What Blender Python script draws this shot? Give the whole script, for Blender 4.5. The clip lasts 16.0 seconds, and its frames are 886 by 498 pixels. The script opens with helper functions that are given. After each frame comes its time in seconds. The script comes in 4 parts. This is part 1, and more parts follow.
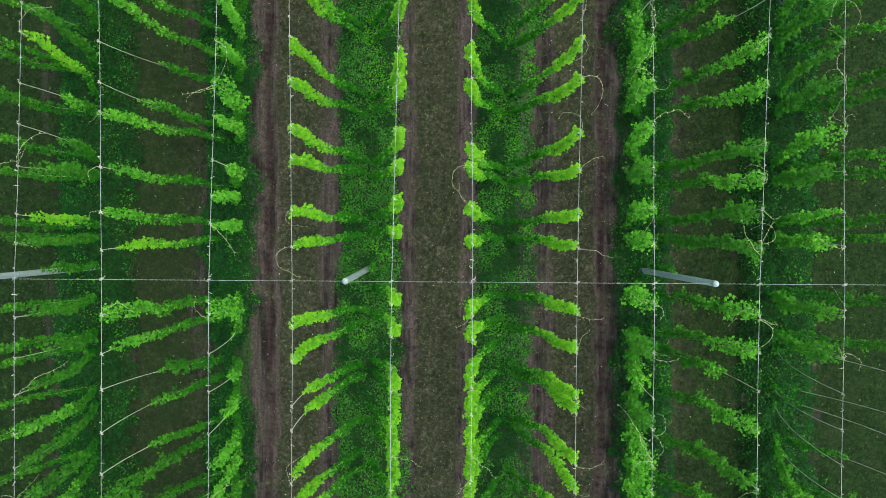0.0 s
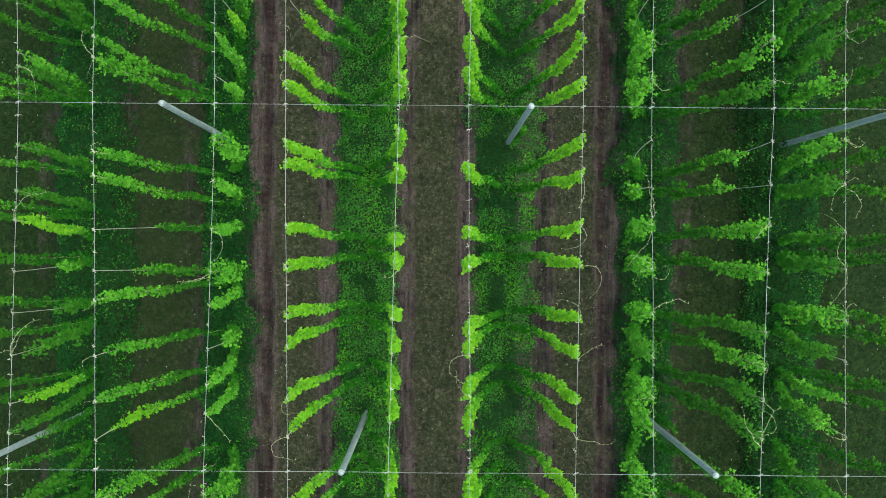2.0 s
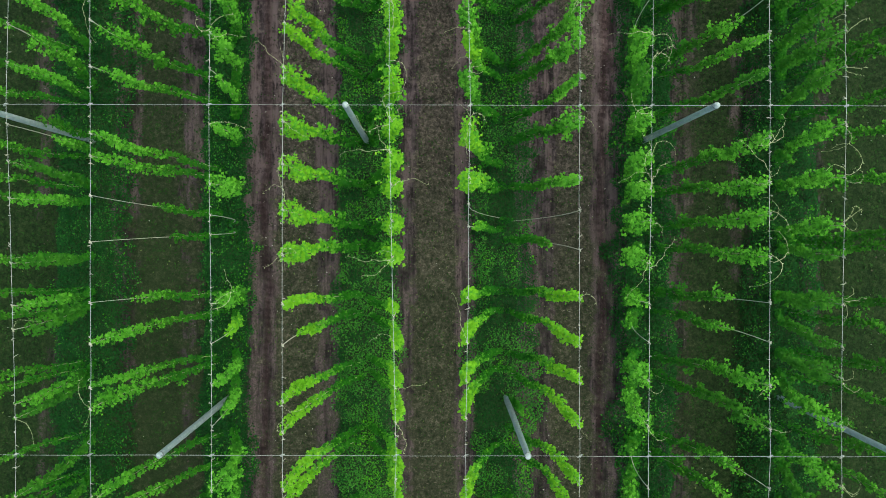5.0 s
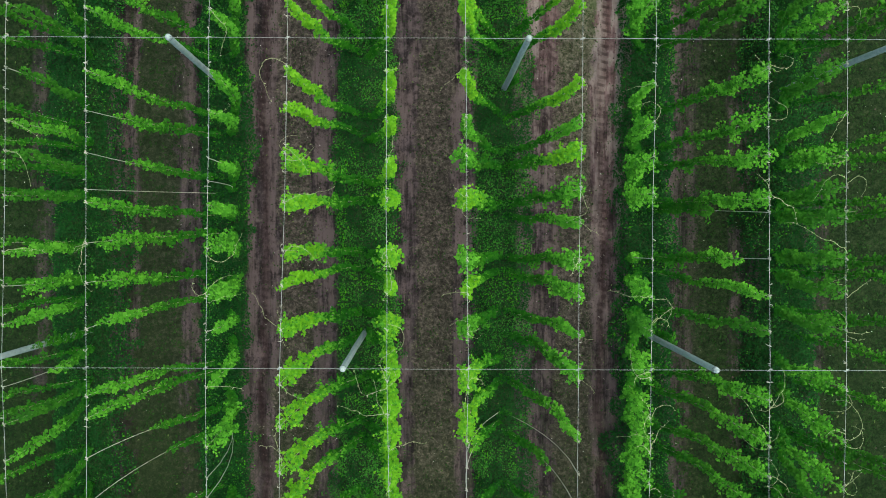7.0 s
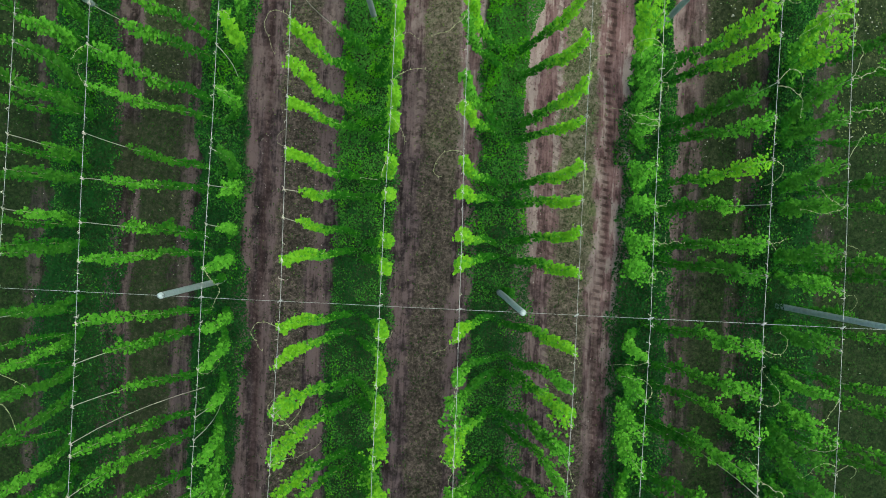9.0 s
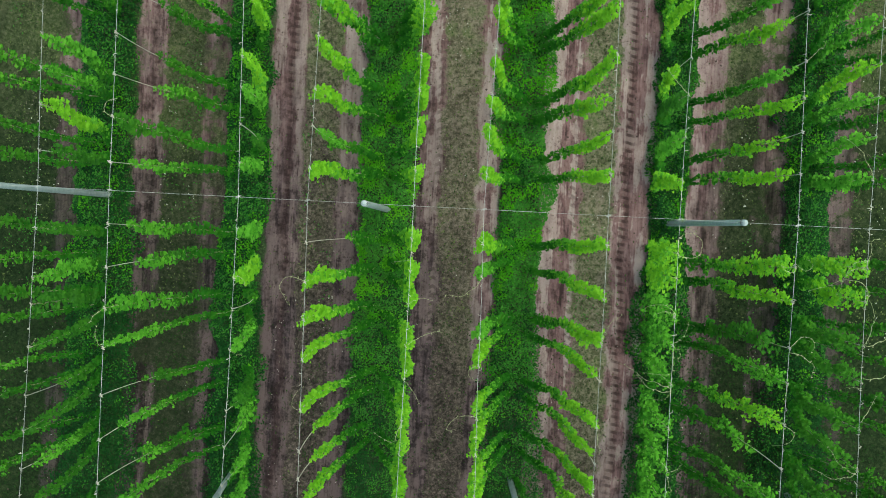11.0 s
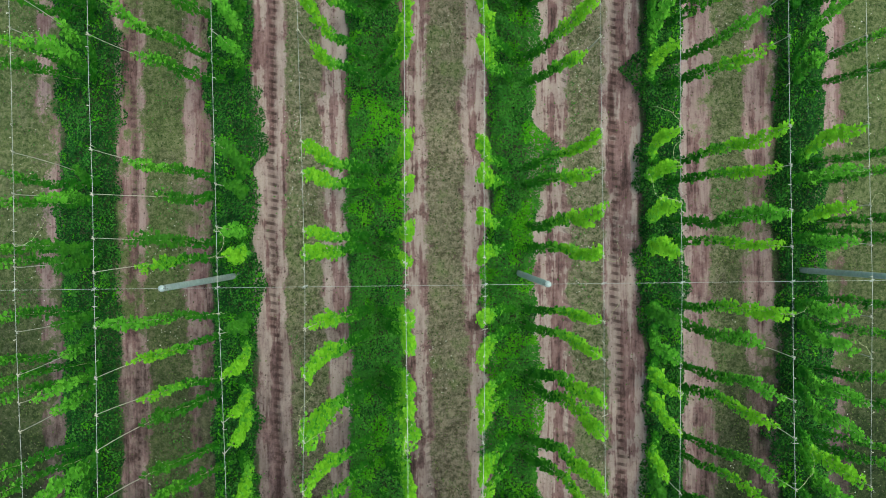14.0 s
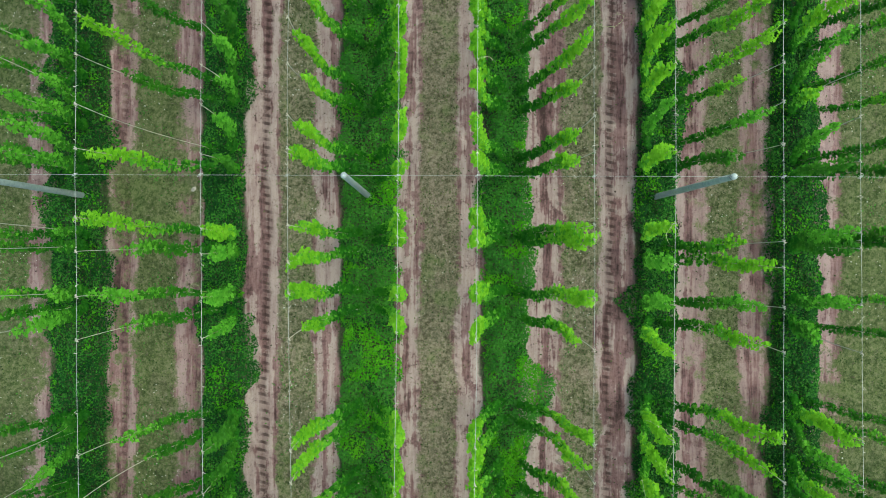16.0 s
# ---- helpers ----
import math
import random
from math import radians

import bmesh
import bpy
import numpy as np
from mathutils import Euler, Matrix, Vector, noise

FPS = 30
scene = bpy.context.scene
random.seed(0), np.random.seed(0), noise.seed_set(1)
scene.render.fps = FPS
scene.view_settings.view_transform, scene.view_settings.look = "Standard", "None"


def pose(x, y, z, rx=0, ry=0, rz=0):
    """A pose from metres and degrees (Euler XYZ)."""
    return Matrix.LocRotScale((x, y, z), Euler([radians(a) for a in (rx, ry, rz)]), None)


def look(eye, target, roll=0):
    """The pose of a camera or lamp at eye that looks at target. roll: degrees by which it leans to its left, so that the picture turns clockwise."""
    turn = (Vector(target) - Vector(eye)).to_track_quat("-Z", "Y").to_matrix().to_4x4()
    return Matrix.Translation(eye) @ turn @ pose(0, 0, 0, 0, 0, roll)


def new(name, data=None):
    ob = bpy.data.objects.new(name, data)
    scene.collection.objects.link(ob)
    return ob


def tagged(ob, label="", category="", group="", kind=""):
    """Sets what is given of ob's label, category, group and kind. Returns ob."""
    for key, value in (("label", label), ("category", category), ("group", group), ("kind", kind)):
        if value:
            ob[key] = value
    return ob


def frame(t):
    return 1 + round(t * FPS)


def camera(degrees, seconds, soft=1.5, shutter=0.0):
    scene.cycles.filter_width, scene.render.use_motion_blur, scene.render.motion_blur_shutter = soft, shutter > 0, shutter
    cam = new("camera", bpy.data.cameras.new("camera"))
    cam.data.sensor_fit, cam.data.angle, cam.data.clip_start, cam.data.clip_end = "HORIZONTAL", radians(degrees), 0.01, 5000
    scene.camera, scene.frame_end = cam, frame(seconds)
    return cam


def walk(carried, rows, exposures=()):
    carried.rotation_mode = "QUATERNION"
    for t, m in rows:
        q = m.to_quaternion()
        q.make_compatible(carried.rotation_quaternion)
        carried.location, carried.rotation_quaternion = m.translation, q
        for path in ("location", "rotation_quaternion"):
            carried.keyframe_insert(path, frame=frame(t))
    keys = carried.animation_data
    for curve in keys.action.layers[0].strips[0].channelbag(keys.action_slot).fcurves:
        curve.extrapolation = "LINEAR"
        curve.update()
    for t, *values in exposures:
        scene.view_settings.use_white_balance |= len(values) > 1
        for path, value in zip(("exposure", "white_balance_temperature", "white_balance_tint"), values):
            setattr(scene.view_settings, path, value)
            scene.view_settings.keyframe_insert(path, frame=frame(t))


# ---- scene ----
cam = camera(43.57, 16.0, soft=1.0)
PATH = [
    (0, pose(0.098, 0.279, 26.152, -0.78, -0.10, 0.41)),
    (0.5, pose(0.131, 0.952, 26.129, -0.79, 0.01, 0.40)),
    (1, pose(0.159, 1.683, 26.076, -0.72, 0.08, 0.38)),
    (1.5, pose(0.166, 2.509, 26.003, -0.43, 0.09, 0.47)),
    (2, pose(0.174, 3.308, 25.962, -0.09, 0.05, 0.47)),
    (2.5, pose(0.158, 4.159, 25.951, 0.27, -0.03, 0.36)),
    (3, pose(0.134, 5.030, 25.948, 0.54, -0.07, 0.29)),
    (3.5, pose(0.127, 5.973, 25.946, 0.75, -0.10, 0.21)),
    (3.7, pose(0.130, 6.383, 25.945, 0.72, -0.10, 0.20)),
    (4.3, pose(0.162, 7.735, 25.950, 0.27, -0.04, 0.16)),
    (5, pose(0.215, 9.454, 25.957, -0.55, 0.09, 0.11)),
    (5.8, pose(0.261, 11.448, 25.940, -1.36, 0.22, 0.14)),
    (6, pose(0.263, 11.923, 25.926, -1.44, 0.23, 0.18)),
    (6.5, pose(0.256, 13.079, 25.867, -1.33, 0.21, 0.19)),
    (7, pose(0.244, 14.127, 25.786, -1.09, 0.11, 0.19)),
    (7.5, pose(0.231, 15.207, 25.743, -0.76, 0.05, 0.20)),
    (8, pose(0.227, 16.293, 25.715, -0.63, 0.07, 0.13)),
    (8.3, pose(0.249, 16.974, 25.690, -0.57, 0.03, 0.19)),
    (8.5, pose(0.260, 17.412, 25.668, -0.55, 0.03, 0.52)),
    (8.8, pose(0.273, 18.047, 25.631, -0.55, 0.02, 1.67)),
    (9, pose(0.269, 18.500, 25.608, -0.51, 0.06, 2.71)),
    (9.2, pose(0.261, 18.942, 25.592, -0.51, 0.09, 3.75)),
    (9.8, pose(0.179, 20.326, 25.602, -0.71, 0.24, 5.14)),
    (10.5, pose(0.038, 22.011, 25.662, -1.11, 0.42, 4.41)),
    (11.3, pose(-0.090, 23.975, 25.700, -1.49, 0.48, 1.91)),
    (11.5, pose(-0.100, 24.462, 25.687, -1.51, 0.44, 1.29)),
    (12, pose(-0.094, 25.687, 25.623, -1.41, 0.32, 0.27)),
    (12.5, pose(-0.082, 26.879, 25.564, -1.31, 0.33, 0.15)),
    (13, pose(-0.069, 28.080, 25.505, -0.98, 0.26, -0.39)),
    (13.5, pose(-0.068, 29.222, 25.449, -0.67, 0.17, -0.63)),
    (14, pose(-0.052, 30.433, 25.382, -0.38, 0.09, -0.65)),
    (14.5, pose(0.006, 31.642, 25.314, -0.26, 0.08, -0.52)),
    (15, pose(0.080, 32.905, 25.263, -0.13, 0.15, -0.15)),
    (15.5, pose(0.103, 34.155, 25.227, -0.05, 0.11, 0.01)),
    (16, pose(0.086, 35.416, 25.205, 0.16, 0.01, 0.18)),
]
EXPOSURES = [(0.0, 0.87, 6500, -4), (6.5, 0.66, 6500, -4), (9.0, 0.65, 6500, -5), (12.5, 0.60, 6500, -7), (16.0, 0.65, 6500, -8)]
walk(cam, PATH, EXPOSURES)

# ---- light: an overcast sky with a wide, weak sun ----
world = bpy.data.worlds.new("overcast_sky")
scene.world = world
world.use_nodes = True
wn = world.node_tree
sky = wn.nodes.new("ShaderNodeTexSky")
sky.sky_type = "NISHITA"
sky.sun_disc = False
sky.sun_elevation = radians(76)
sky.sun_rotation = radians(70)
sky.air_density, sky.dust_density, sky.ozone_density = 1.0, 4.0, 0.6
wn.links.new(sky.outputs[0], wn.nodes["Background"].inputs[0])
wn.nodes["Background"].inputs[1].default_value = 0.13
sun_data = bpy.data.lights.new("sun", "SUN")
sun_data.energy, sun_data.angle, sun_data.color = 1.1, radians(22), (1.0, 0.95, 0.88)
sun = new("sun", sun_data)
sun.matrix_world = look((0, 0, 40), (-4.0, -1.5, 40 - 17.6))

# ---- plan, in metres ----
H = 7.0  # height of the trellis wires
ROWS = (-8.0, -4.8, -1.6, 1.6, 4.8, 8.0)
WIRE_X = (-8.96, -7.17, -5.85, -3.81, -2.48, -0.70, 0.61, 2.53, 3.76, 5.72, 7.02, 8.96)
CROSS_Y = (-6.9, -0.55, 5.73, 11.73, 17.33, 23.48, 29.71, 36.67, 43.0)
Y0, Y1 = -8.0, 43.5
# how far each row wire is pulled aside where it passes a cross wire, in centimetres
PULL = {1: (-10, 4, -12, -3, 9, -3, -8), 2: (9, -1, 0, 0, -2, -3, -12), 3: (-10, 4, -1, 5, 13, -2, -10), 4: (1, -8, -8, 5, -3, 10, 0),
        5: (-5, 9, -4, -6, -2, -1, 4), 6: (4, -3, 4, -3, -14, 0, 4), 7: (-7, 1, -1, 3, 4, 5, 4), 8: (4, -5, -1, 4, 1, 12, 15),
        9: (-10, 8, 5, -2, 4, -1, -4), 10: (7, 0, 5, 1, -6, 1, -8)}


def wire_x(wire, y):
    pull = PULL.get(wire, (0,) * 7)
    return WIRE_X[wire] + 0.01 * float(np.interp(y, CROSS_Y[1:8], pull))


# bands of the ground from west to east: trodden soil, pale dried crust, lug prints and weedy strips
LUG_STEP = 0.182  # from one lug print to the next
TRACKS = (("grass", -11.0, -9.32), ("pale", -9.32, -9.06), ("mixed", -9.06, -8.80),
          ("pale", -7.52, -7.38), ("brown", -7.38, -7.24), ("lug", -7.24, -7.08), ("pale", -7.08, -6.90), ("grass", -6.90, -5.94), ("mixed", -5.94, -5.56), ("brown", -5.56, -5.38),
          ("pale", -4.40, -4.13), ("brown", -4.13, -4.04), ("lug", -4.04, -3.88), ("pale", -3.88, -3.65), ("grass", -3.65, -2.82), ("pale", -2.82, -2.52), ("mixed", -2.52, -2.25),
          ("brown", -0.98, -0.80), ("mixed", -0.80, -0.42), ("grass", -0.42, 0.42), ("pale", 0.42, 0.58), ("mixed", 0.58, 0.98),
          ("pale", 1.90, 2.28), ("brown", 2.28, 2.60), ("mixed", 2.60, 2.82), ("grass", 2.82, 3.62), ("pale", 3.62, 3.80), ("lug", 3.80, 3.96), ("brown", 3.96, 4.14), ("mixed", 4.14, 4.45),
          ("pale", 5.30, 5.60), ("brown", 5.60, 5.82), ("pale", 5.82, 6.06), ("grass", 6.06, 6.84), ("pale", 6.84, 7.06), ("brown", 7.06, 7.24), ("pale", 7.24, 7.52),
          ("pale", 8.50, 8.80), ("mixed", 8.80, 9.10), ("grass", 9.10, 11.0))

# where strings are tied along each wire, and the share of a string that is covered where the bine is short
TIES_0 = [-3.84, -3.25, -2.57, -1.93, -1.22, 0.06, 0.56, 1.39, 2.12, 2.83, 3.71, 4.21, 5, 6.35, 6.59, 7.87, 8.28, 9.01, 10.12, 10.75, 11.39, 12.45, 13.11, 13.69, 14.65, 15.41, 15.93, 16.82, 17.9, 18.66, 19.32, 19.92, 20.74, 21.48, 21.93, 22.78, 24.1, 24.88, 25.5, 26.07, 27.35, 27.82, 28.29, 29.01, 30.08, 30.46, 31.3, 32, 34.06, 34.67, 35.45, 35.87, 37.08, 37.59, 38.05, 38.61, 39.08]
SHORT_0 = {-2.57: 0.92, -1.93: 0.78, -1.22: 0.96, 0.56: 0.91, 1.39: 0.91, 2.12: 0.72, 2.83: 0.69, 7.87: 0.92, 11.39: 0.67, 13.11: 0.89, 16.82: 0.96, 18.66: 0.93, 19.92: 0.81, 24.1: 0.93, 27.35: 0.8, 27.82: 0.93, 28.29: 0.67, 29.01: 0.81, 30.08: 0.81, 30.46: 0.93, 31.3: 0.85, 32: 0.58, 34.06: 0.93, 34.67: 0.67, 35.45: 0.58, 35.87: 0.63, 38.61: 0.76, 39.08: 0.93}
TIES_1 = [-3.93, -3.21, -2.46, -1.84, -1.16, -0.04, 0.62, 1.4, 2.35, 2.86, 3.56, 4.5, 4.91, 6.52, 6.88, 7.63, 8.34, 9.38, 10.18, 10.86, 11.25, 12.39, 13.18, 13.85, 14.55, 14.76, 15.39, 16.1, 16.79, 17.84, 18.5, 19.24, 20, 20.81, 21.49, 22.18, 22.92, 23.96, 24.74, 25.45, 26.15, 27.02, 27.62, 28.23, 29.08, 29.99, 30.56, 31.29, 32.04, 33.95, 34.67, 35.41, 35.97, 37.11, 37.84, 38.66, 39.36]
SHORT_1 = {-3.93: 0.63, -3.21: 0.61, -2.46: 0.55, -1.84: 0.96, -0.04: 0.83, 0.62: 0.99, 1.4: 0.96, 2.86: 0.72, 3.56: 0.55, 8.34: 0.72, 9.38: 0.39, 10.18: 0.53, 12.39: 0.93, 13.18: 0.96, 13.85: 0.96, 14.76: 0.07, 15.39: 0.74, 16.1: 0.76, 18.5: 0.67, 19.24: 0.89, 20: 0.72, 22.18: 0.75, 22.92: 0.85, 23.96: 0.89, 25.45: 0.72, 26.15: 0.67, 27.02: 0.67, 27.62: 0.72, 28.23: 0.75, 29.99: 0.67, 30.56: 0.81, 31.29: 0.53, 32.04: 0.76, 33.95: 0.67, 34.67: 0.93, 35.41: 0.67, 37.11: 0.93, 37.84: 0.2, 38.66: 0.66}
TIES_2 = [-3.82, -3.23, -2.49, -1.83, -1.14, 0.42, 0.91, 1.53, 2.28, 2.85, 3.59, 4.42, 5.11, 6.22, 6.94, 7.64, 8.32, 9.51, 9.85, 10.38, 11.4, 12.35, 12.97, 13.76, 14.5, 14.91, 15.3, 16.11, 16.78, 17.82, 18.56, 19.22, 19.84, 20.88, 21.58, 22.09, 22.94, 24.06, 24.71, 25.33, 25.85, 26.94, 27.46, 28.18, 28.94, 30.21, 30.72, 31.43, 32.11, 33.98, 34.66, 35.37, 35.79, 37.02, 37.83, 38.48, 39.2]
SHORT_2 = {-3.23: 0.8, -2.49: 0.7, -1.83: 0.5, 1.53: 0.8, 6.22: 0.85, 7.64: 0.8, 8.32: 0.9, 9.51: 0.2, 9.85: 0.15, 12.35: 0.9, 14.91: 0.3, 15.3: 0.85, 18.56: 0.85, 19.22: 0.8, 19.84: 0.9, 21.58: 0.5, 24.71: 0.7, 26.94: 0.9, 27.46: 0.9, 28.94: 0.9, 30.21: 0.9, 30.72: 0.9, 31.43: 0.9, 33.98: 0.95, 35.37: 0.9, 37.02: 0.85, 37.83: 0.85, 38.48: 0.8, 39.2: 0.85}
TIES_3 = [-4.67, -4.08, -3.15, -2.73, -1.95, -1.33, 0.04, 0.69, 1.59, 2.13, 2.93, 3.68, 4.77, 5.13, 6.12, 6.66, 7.62, 8.33, 9.17, 9.95, 10.73, 11.46, 12.39, 13.14, 13.74, 14.56, 15.39, 16.23, 16.87, 18.02, 18.74, 19.21, 19.92, 20.78, 21.46, 22.1, 22.77, 24.04, 24.75, 25.37, 26.27, 27.13, 28.22, 29, 30.24, 30.64, 31.61, 32.14, 33.98, 34.73, 35.24, 35.86, 37.12, 37.67, 38.51, 39.28]
SHORT_3 = {-4.08: 0.96, -3.15: 0.8, -2.73: 0.78, 0.04: 0.96, 7.62: 0.8, 13.74: 0.96, 18.74: 0.81, 19.21: 0.78, 22.77: 0.43, 24.75: 0.89, 29: 0.89, 30.64: 0.94, 31.61: 0.94, 32.14: 0.94, 33.98: 0.78, 35.86: 0.89, 37.12: 0.93, 37.67: 0.83, 38.51: 0.81, 39.28: 0.85}
TIES_4 = [-4.19, -3.61, -3.04, -2.47, -1.51, -0.95, 0.28, 0.88, 1.47, 2.07, 3.02, 3.48, 4.64, 5.31, 6.28, 6.9, 7.53, 8.11, 9.13, 9.76, 10.39, 10.93, 11.51, 12.38, 13, 13.63, 14.63, 15.26, 15.93, 16.78, 17.87, 18.44, 19.25, 19.82, 20.53, 21.1, 21.81, 22.37, 22.91, 24.07, 24.91, 25.43, 26, 26.95, 27.47, 27.88, 28.6, 29.09, 30.06, 30.67, 31.42, 32.22, 34.08, 34.69, 35.66, 36.03, 36.93, 37.7, 38.35, 38.86]
SHORT_4 = {8.11: 0.8, 30.06: 0.85, 36.93: 0.85}
TIES_5 = [-3.98, -3.49, -2.85, -2.38, -1.53, -1.11, 0.11, 0.76, 1.46, 1.85, 2.97, 3.63, 4.7, 6.38, 7.01, 7.68, 8.44, 9.67, 10.06, 10.5, 11.42, 12.33, 13.01, 13.58, 14.69, 15.36, 16.02, 16.83, 18.03, 18.6, 19.31, 19.93, 20.83, 21.3, 22.34, 22.9, 24.09, 24.86, 25.43, 26.2, 27.08, 27.6, 28.35, 29.08, 30.17, 30.94, 31.59, 32.2, 33.95, 34.75, 35.62, 36.05, 37.06, 37.66, 38.45, 39.15]
SHORT_5 = {9.67: 0.5, 10.06: 0.05, 19.93: 0.95, 25.43: 0.9, 26.2: 0.85, 27.08: 0.85, 33.95: 0.95, 37.06: 0.9}
TIES_6 = [-4.21, -3.72, -2.83, -2.56, -1.77, -1.09, 0.05, 0.67, 1.41, 2.08, 3.01, 3.7, 4.56, 5.23, 6.21, 6.97, 7.59, 8.42, 9.26, 9.94, 10.5, 11.52, 12.31, 12.97, 13.59, 14.23, 14.81, 15.46, 16.03, 16.65, 17.98, 18.72, 19.26, 19.87, 20.68, 21.31, 22.05, 22.97, 24.19, 24.9, 25.56, 26.2, 27.14, 27.66, 28.43, 29.07, 30.15, 30.92, 31.62, 32.23, 33.81, 34.67, 35.62, 35.87, 37.08, 37.67, 38.47, 39.2]
SHORT_6 = {0.05: 0.92, 9.26: 0.58, 9.94: 0.07, 19.26: 0.93, 20.68: 0.93, 24.9: 0.93, 25.56: 0.89, 28.43: 0.93, 29.07: 0.93, 31.62: 0.89, 33.81: 0.81, 35.87: 0.89, 37.08: 0.81, 37.67: 0.81, 38.47: 0.76, 39.2: 0.93}
TIES_7 = [-4.21, -3.72, -3.09, -2.54, -1.76, -0.88, 0.14, 0.78, 1.46, 2.19, 2.97, 3.74, 4.37, 5.18, 6.24, 7.02, 7.68, 8.35, 9.05, 9.78, 10.31, 10.9, 11.57, 12.39, 12.97, 13.62, 14.74, 15.36, 15.94, 16.6, 18.06, 18.65, 19.25, 19.93, 20.69, 21.35, 21.83, 22.49, 22.91, 24.15, 24.88, 25.58, 26.21, 27.23, 27.88, 28.37, 29.07, 30.23, 31.05, 31.66, 32.31, 33.77, 34.56, 35.23, 35.91, 37.11, 37.95, 38.55, 39.29]
SHORT_7 = {-2.54: 0.85, 4.37: 0.75, 5.18: 0.55, 7.68: 0.6, 8.35: 0.85, 13.62: 0.6, 26.21: 0.85}
TIES_8 = [-4.12, -3.12, -2.41, -1.74, -1.11, 0.06, 0.75, 1.27, 1.89, 2.91, 3.74, 4.42, 5.17, 6.18, 6.93, 7.68, 8.36, 9.14, 9.89, 10.42, 11.2, 12.38, 12.98, 13.62, 14.41, 14.65, 15.39, 16.06, 16.85, 18.13, 18.7, 19.34, 20.1, 20.8, 21.4, 22.18, 22.77, 24.34, 25.05, 25.62, 26.24, 27.09, 27.72, 28.44, 29.15, 30.28, 30.89, 31.64, 32.29, 33.78, 34.52, 35.17, 35.61, 37.21, 37.91, 38.56, 39.21]
SHORT_8 = {-2.41: 0.73, 4.42: 0.74, 5.17: 0.8, 7.68: 0.72, 8.36: 0.67, 13.62: 0.78, 14.41: 0.58, 19.34: 0.81, 21.4: 0.93, 24.34: 0.95, 25.05: 0.85, 26.24: 0.91, 27.09: 0.85, 27.72: 0.95, 28.44: 0.81, 30.28: 0.95, 31.64: 0.91, 33.78: 0.89, 34.52: 0.83, 35.17: 0.95, 35.61: 0.67, 37.21: 0.67, 37.91: 0.93, 38.56: 0.67}
TIES_9 = [-4.28, -3.69, -3.08, -2.44, -1.83, -1.1, 0.13, 0.71, 1.42, 2.12, 3, 3.63, 4.46, 5.21, 6.24, 7.08, 7.61, 8.34, 9.16, 9.7, 10.52, 11.44, 12.42, 13.03, 13.63, 14.32, 14.85, 15.39, 16.09, 16.94, 17.95, 18.59, 19.4, 20.09, 20.89, 21.51, 22.25, 22.83, 24.31, 25.05, 25.71, 26.28, 27.03, 27.64, 28.43, 29.11, 30.31, 30.97, 31.57, 32.32, 33.78, 34.57, 35.5, 35.76, 36.94, 37.66, 38.42, 39.17]
SHORT_9 = {-4.28: 0.37, -3.69: 0.19, -3.08: 0.13, -2.44: 0.13, 0.13: 0.96, 1.42: 0.92, 28.43: 0.93, 29.11: 0.95, 30.31: 0.95, 30.97: 0.93, 33.78: 0.67, 37.66: 0.85, 38.42: 0.67}

OUTER_W = [round(y + 0.12 * math.sin(7.0 * y), 2) for y in TIES_0]
OUTER_E = [round(y + 0.12 * math.sin(5.0 * y), 2) for y in TIES_9]
TIES = (OUTER_W, TIES_0, TIES_1, TIES_2, TIES_3, TIES_4, TIES_5, TIES_6, TIES_7, TIES_8, TIES_9, OUTER_E)
SHORT = ({a: SHORT_0.get(b, 1.0) for a, b in zip(OUTER_W, TIES_0)}, SHORT_0, SHORT_1, SHORT_2, SHORT_3, SHORT_4, SHORT_5,
         SHORT_6, SHORT_7, SHORT_8, SHORT_9, {a: SHORT_9.get(b, 1.0) for a, b in zip(OUTER_E, TIES_9)})


# ---- materials ----
def material(name):
    m = bpy.data.materials.new(name)
    m.use_nodes = True
    nt = m.node_tree
    return m, nt, nt.nodes, nt.links, nt.nodes["Principled BSDF"]


def math_node(nt, op, a, b=None, c=None, clamp=False):
    n = nt.nodes.new("ShaderNodeMath")
    n.operation, n.use_clamp = op, clamp
    for i, v in enumerate((a, b, c)):
        if v is None:
            continue
        if isinstance(v, (int, float)):
            n.inputs[i].default_value = v
        else:
            nt.links.new(v, n.inputs[i])
    return n.outputs[0]


def noise_node(nt, vector, scale, detail=4.0, rough=0.55):
    n = nt.nodes.new("ShaderNodeTexNoise")
    n.inputs["Scale"].default_value, n.inputs["Detail"].default_value, n.inputs["Roughness"].default_value = scale, detail, rough
    nt.links.new(vector, n.inputs["Vector"])
    return n.outputs["Fac"]


def ramp_node(nt, fac, stops):
    n = nt.nodes.new("ShaderNodeValToRGB")
    while len(n.color_ramp.elements) < len(stops):
        n.color_ramp.elements.new(0.5)
    for e, (p, c) in zip(n.color_ramp.elements, stops):
        e.position = p
        e.color = (*c, 1) if len(c) == 3 else c
    nt.links.new(fac, n.inputs[0])
    return n.outputs[0]


def mix_node(nt, fac, a, b):
    n = nt.nodes.new("ShaderNodeMix")
    n.data_type = "RGBA"
    for sock, v in ((n.inputs[0], fac), (n.inputs[6], a), (n.inputs[7], b)):
        if isinstance(v, (int, float)):
            sock.default_value = v
        elif isinstance(v, tuple):
            sock.default_value = (*v, 1)
        else:
            nt.links.new(v, sock)
    return n.outputs[2]


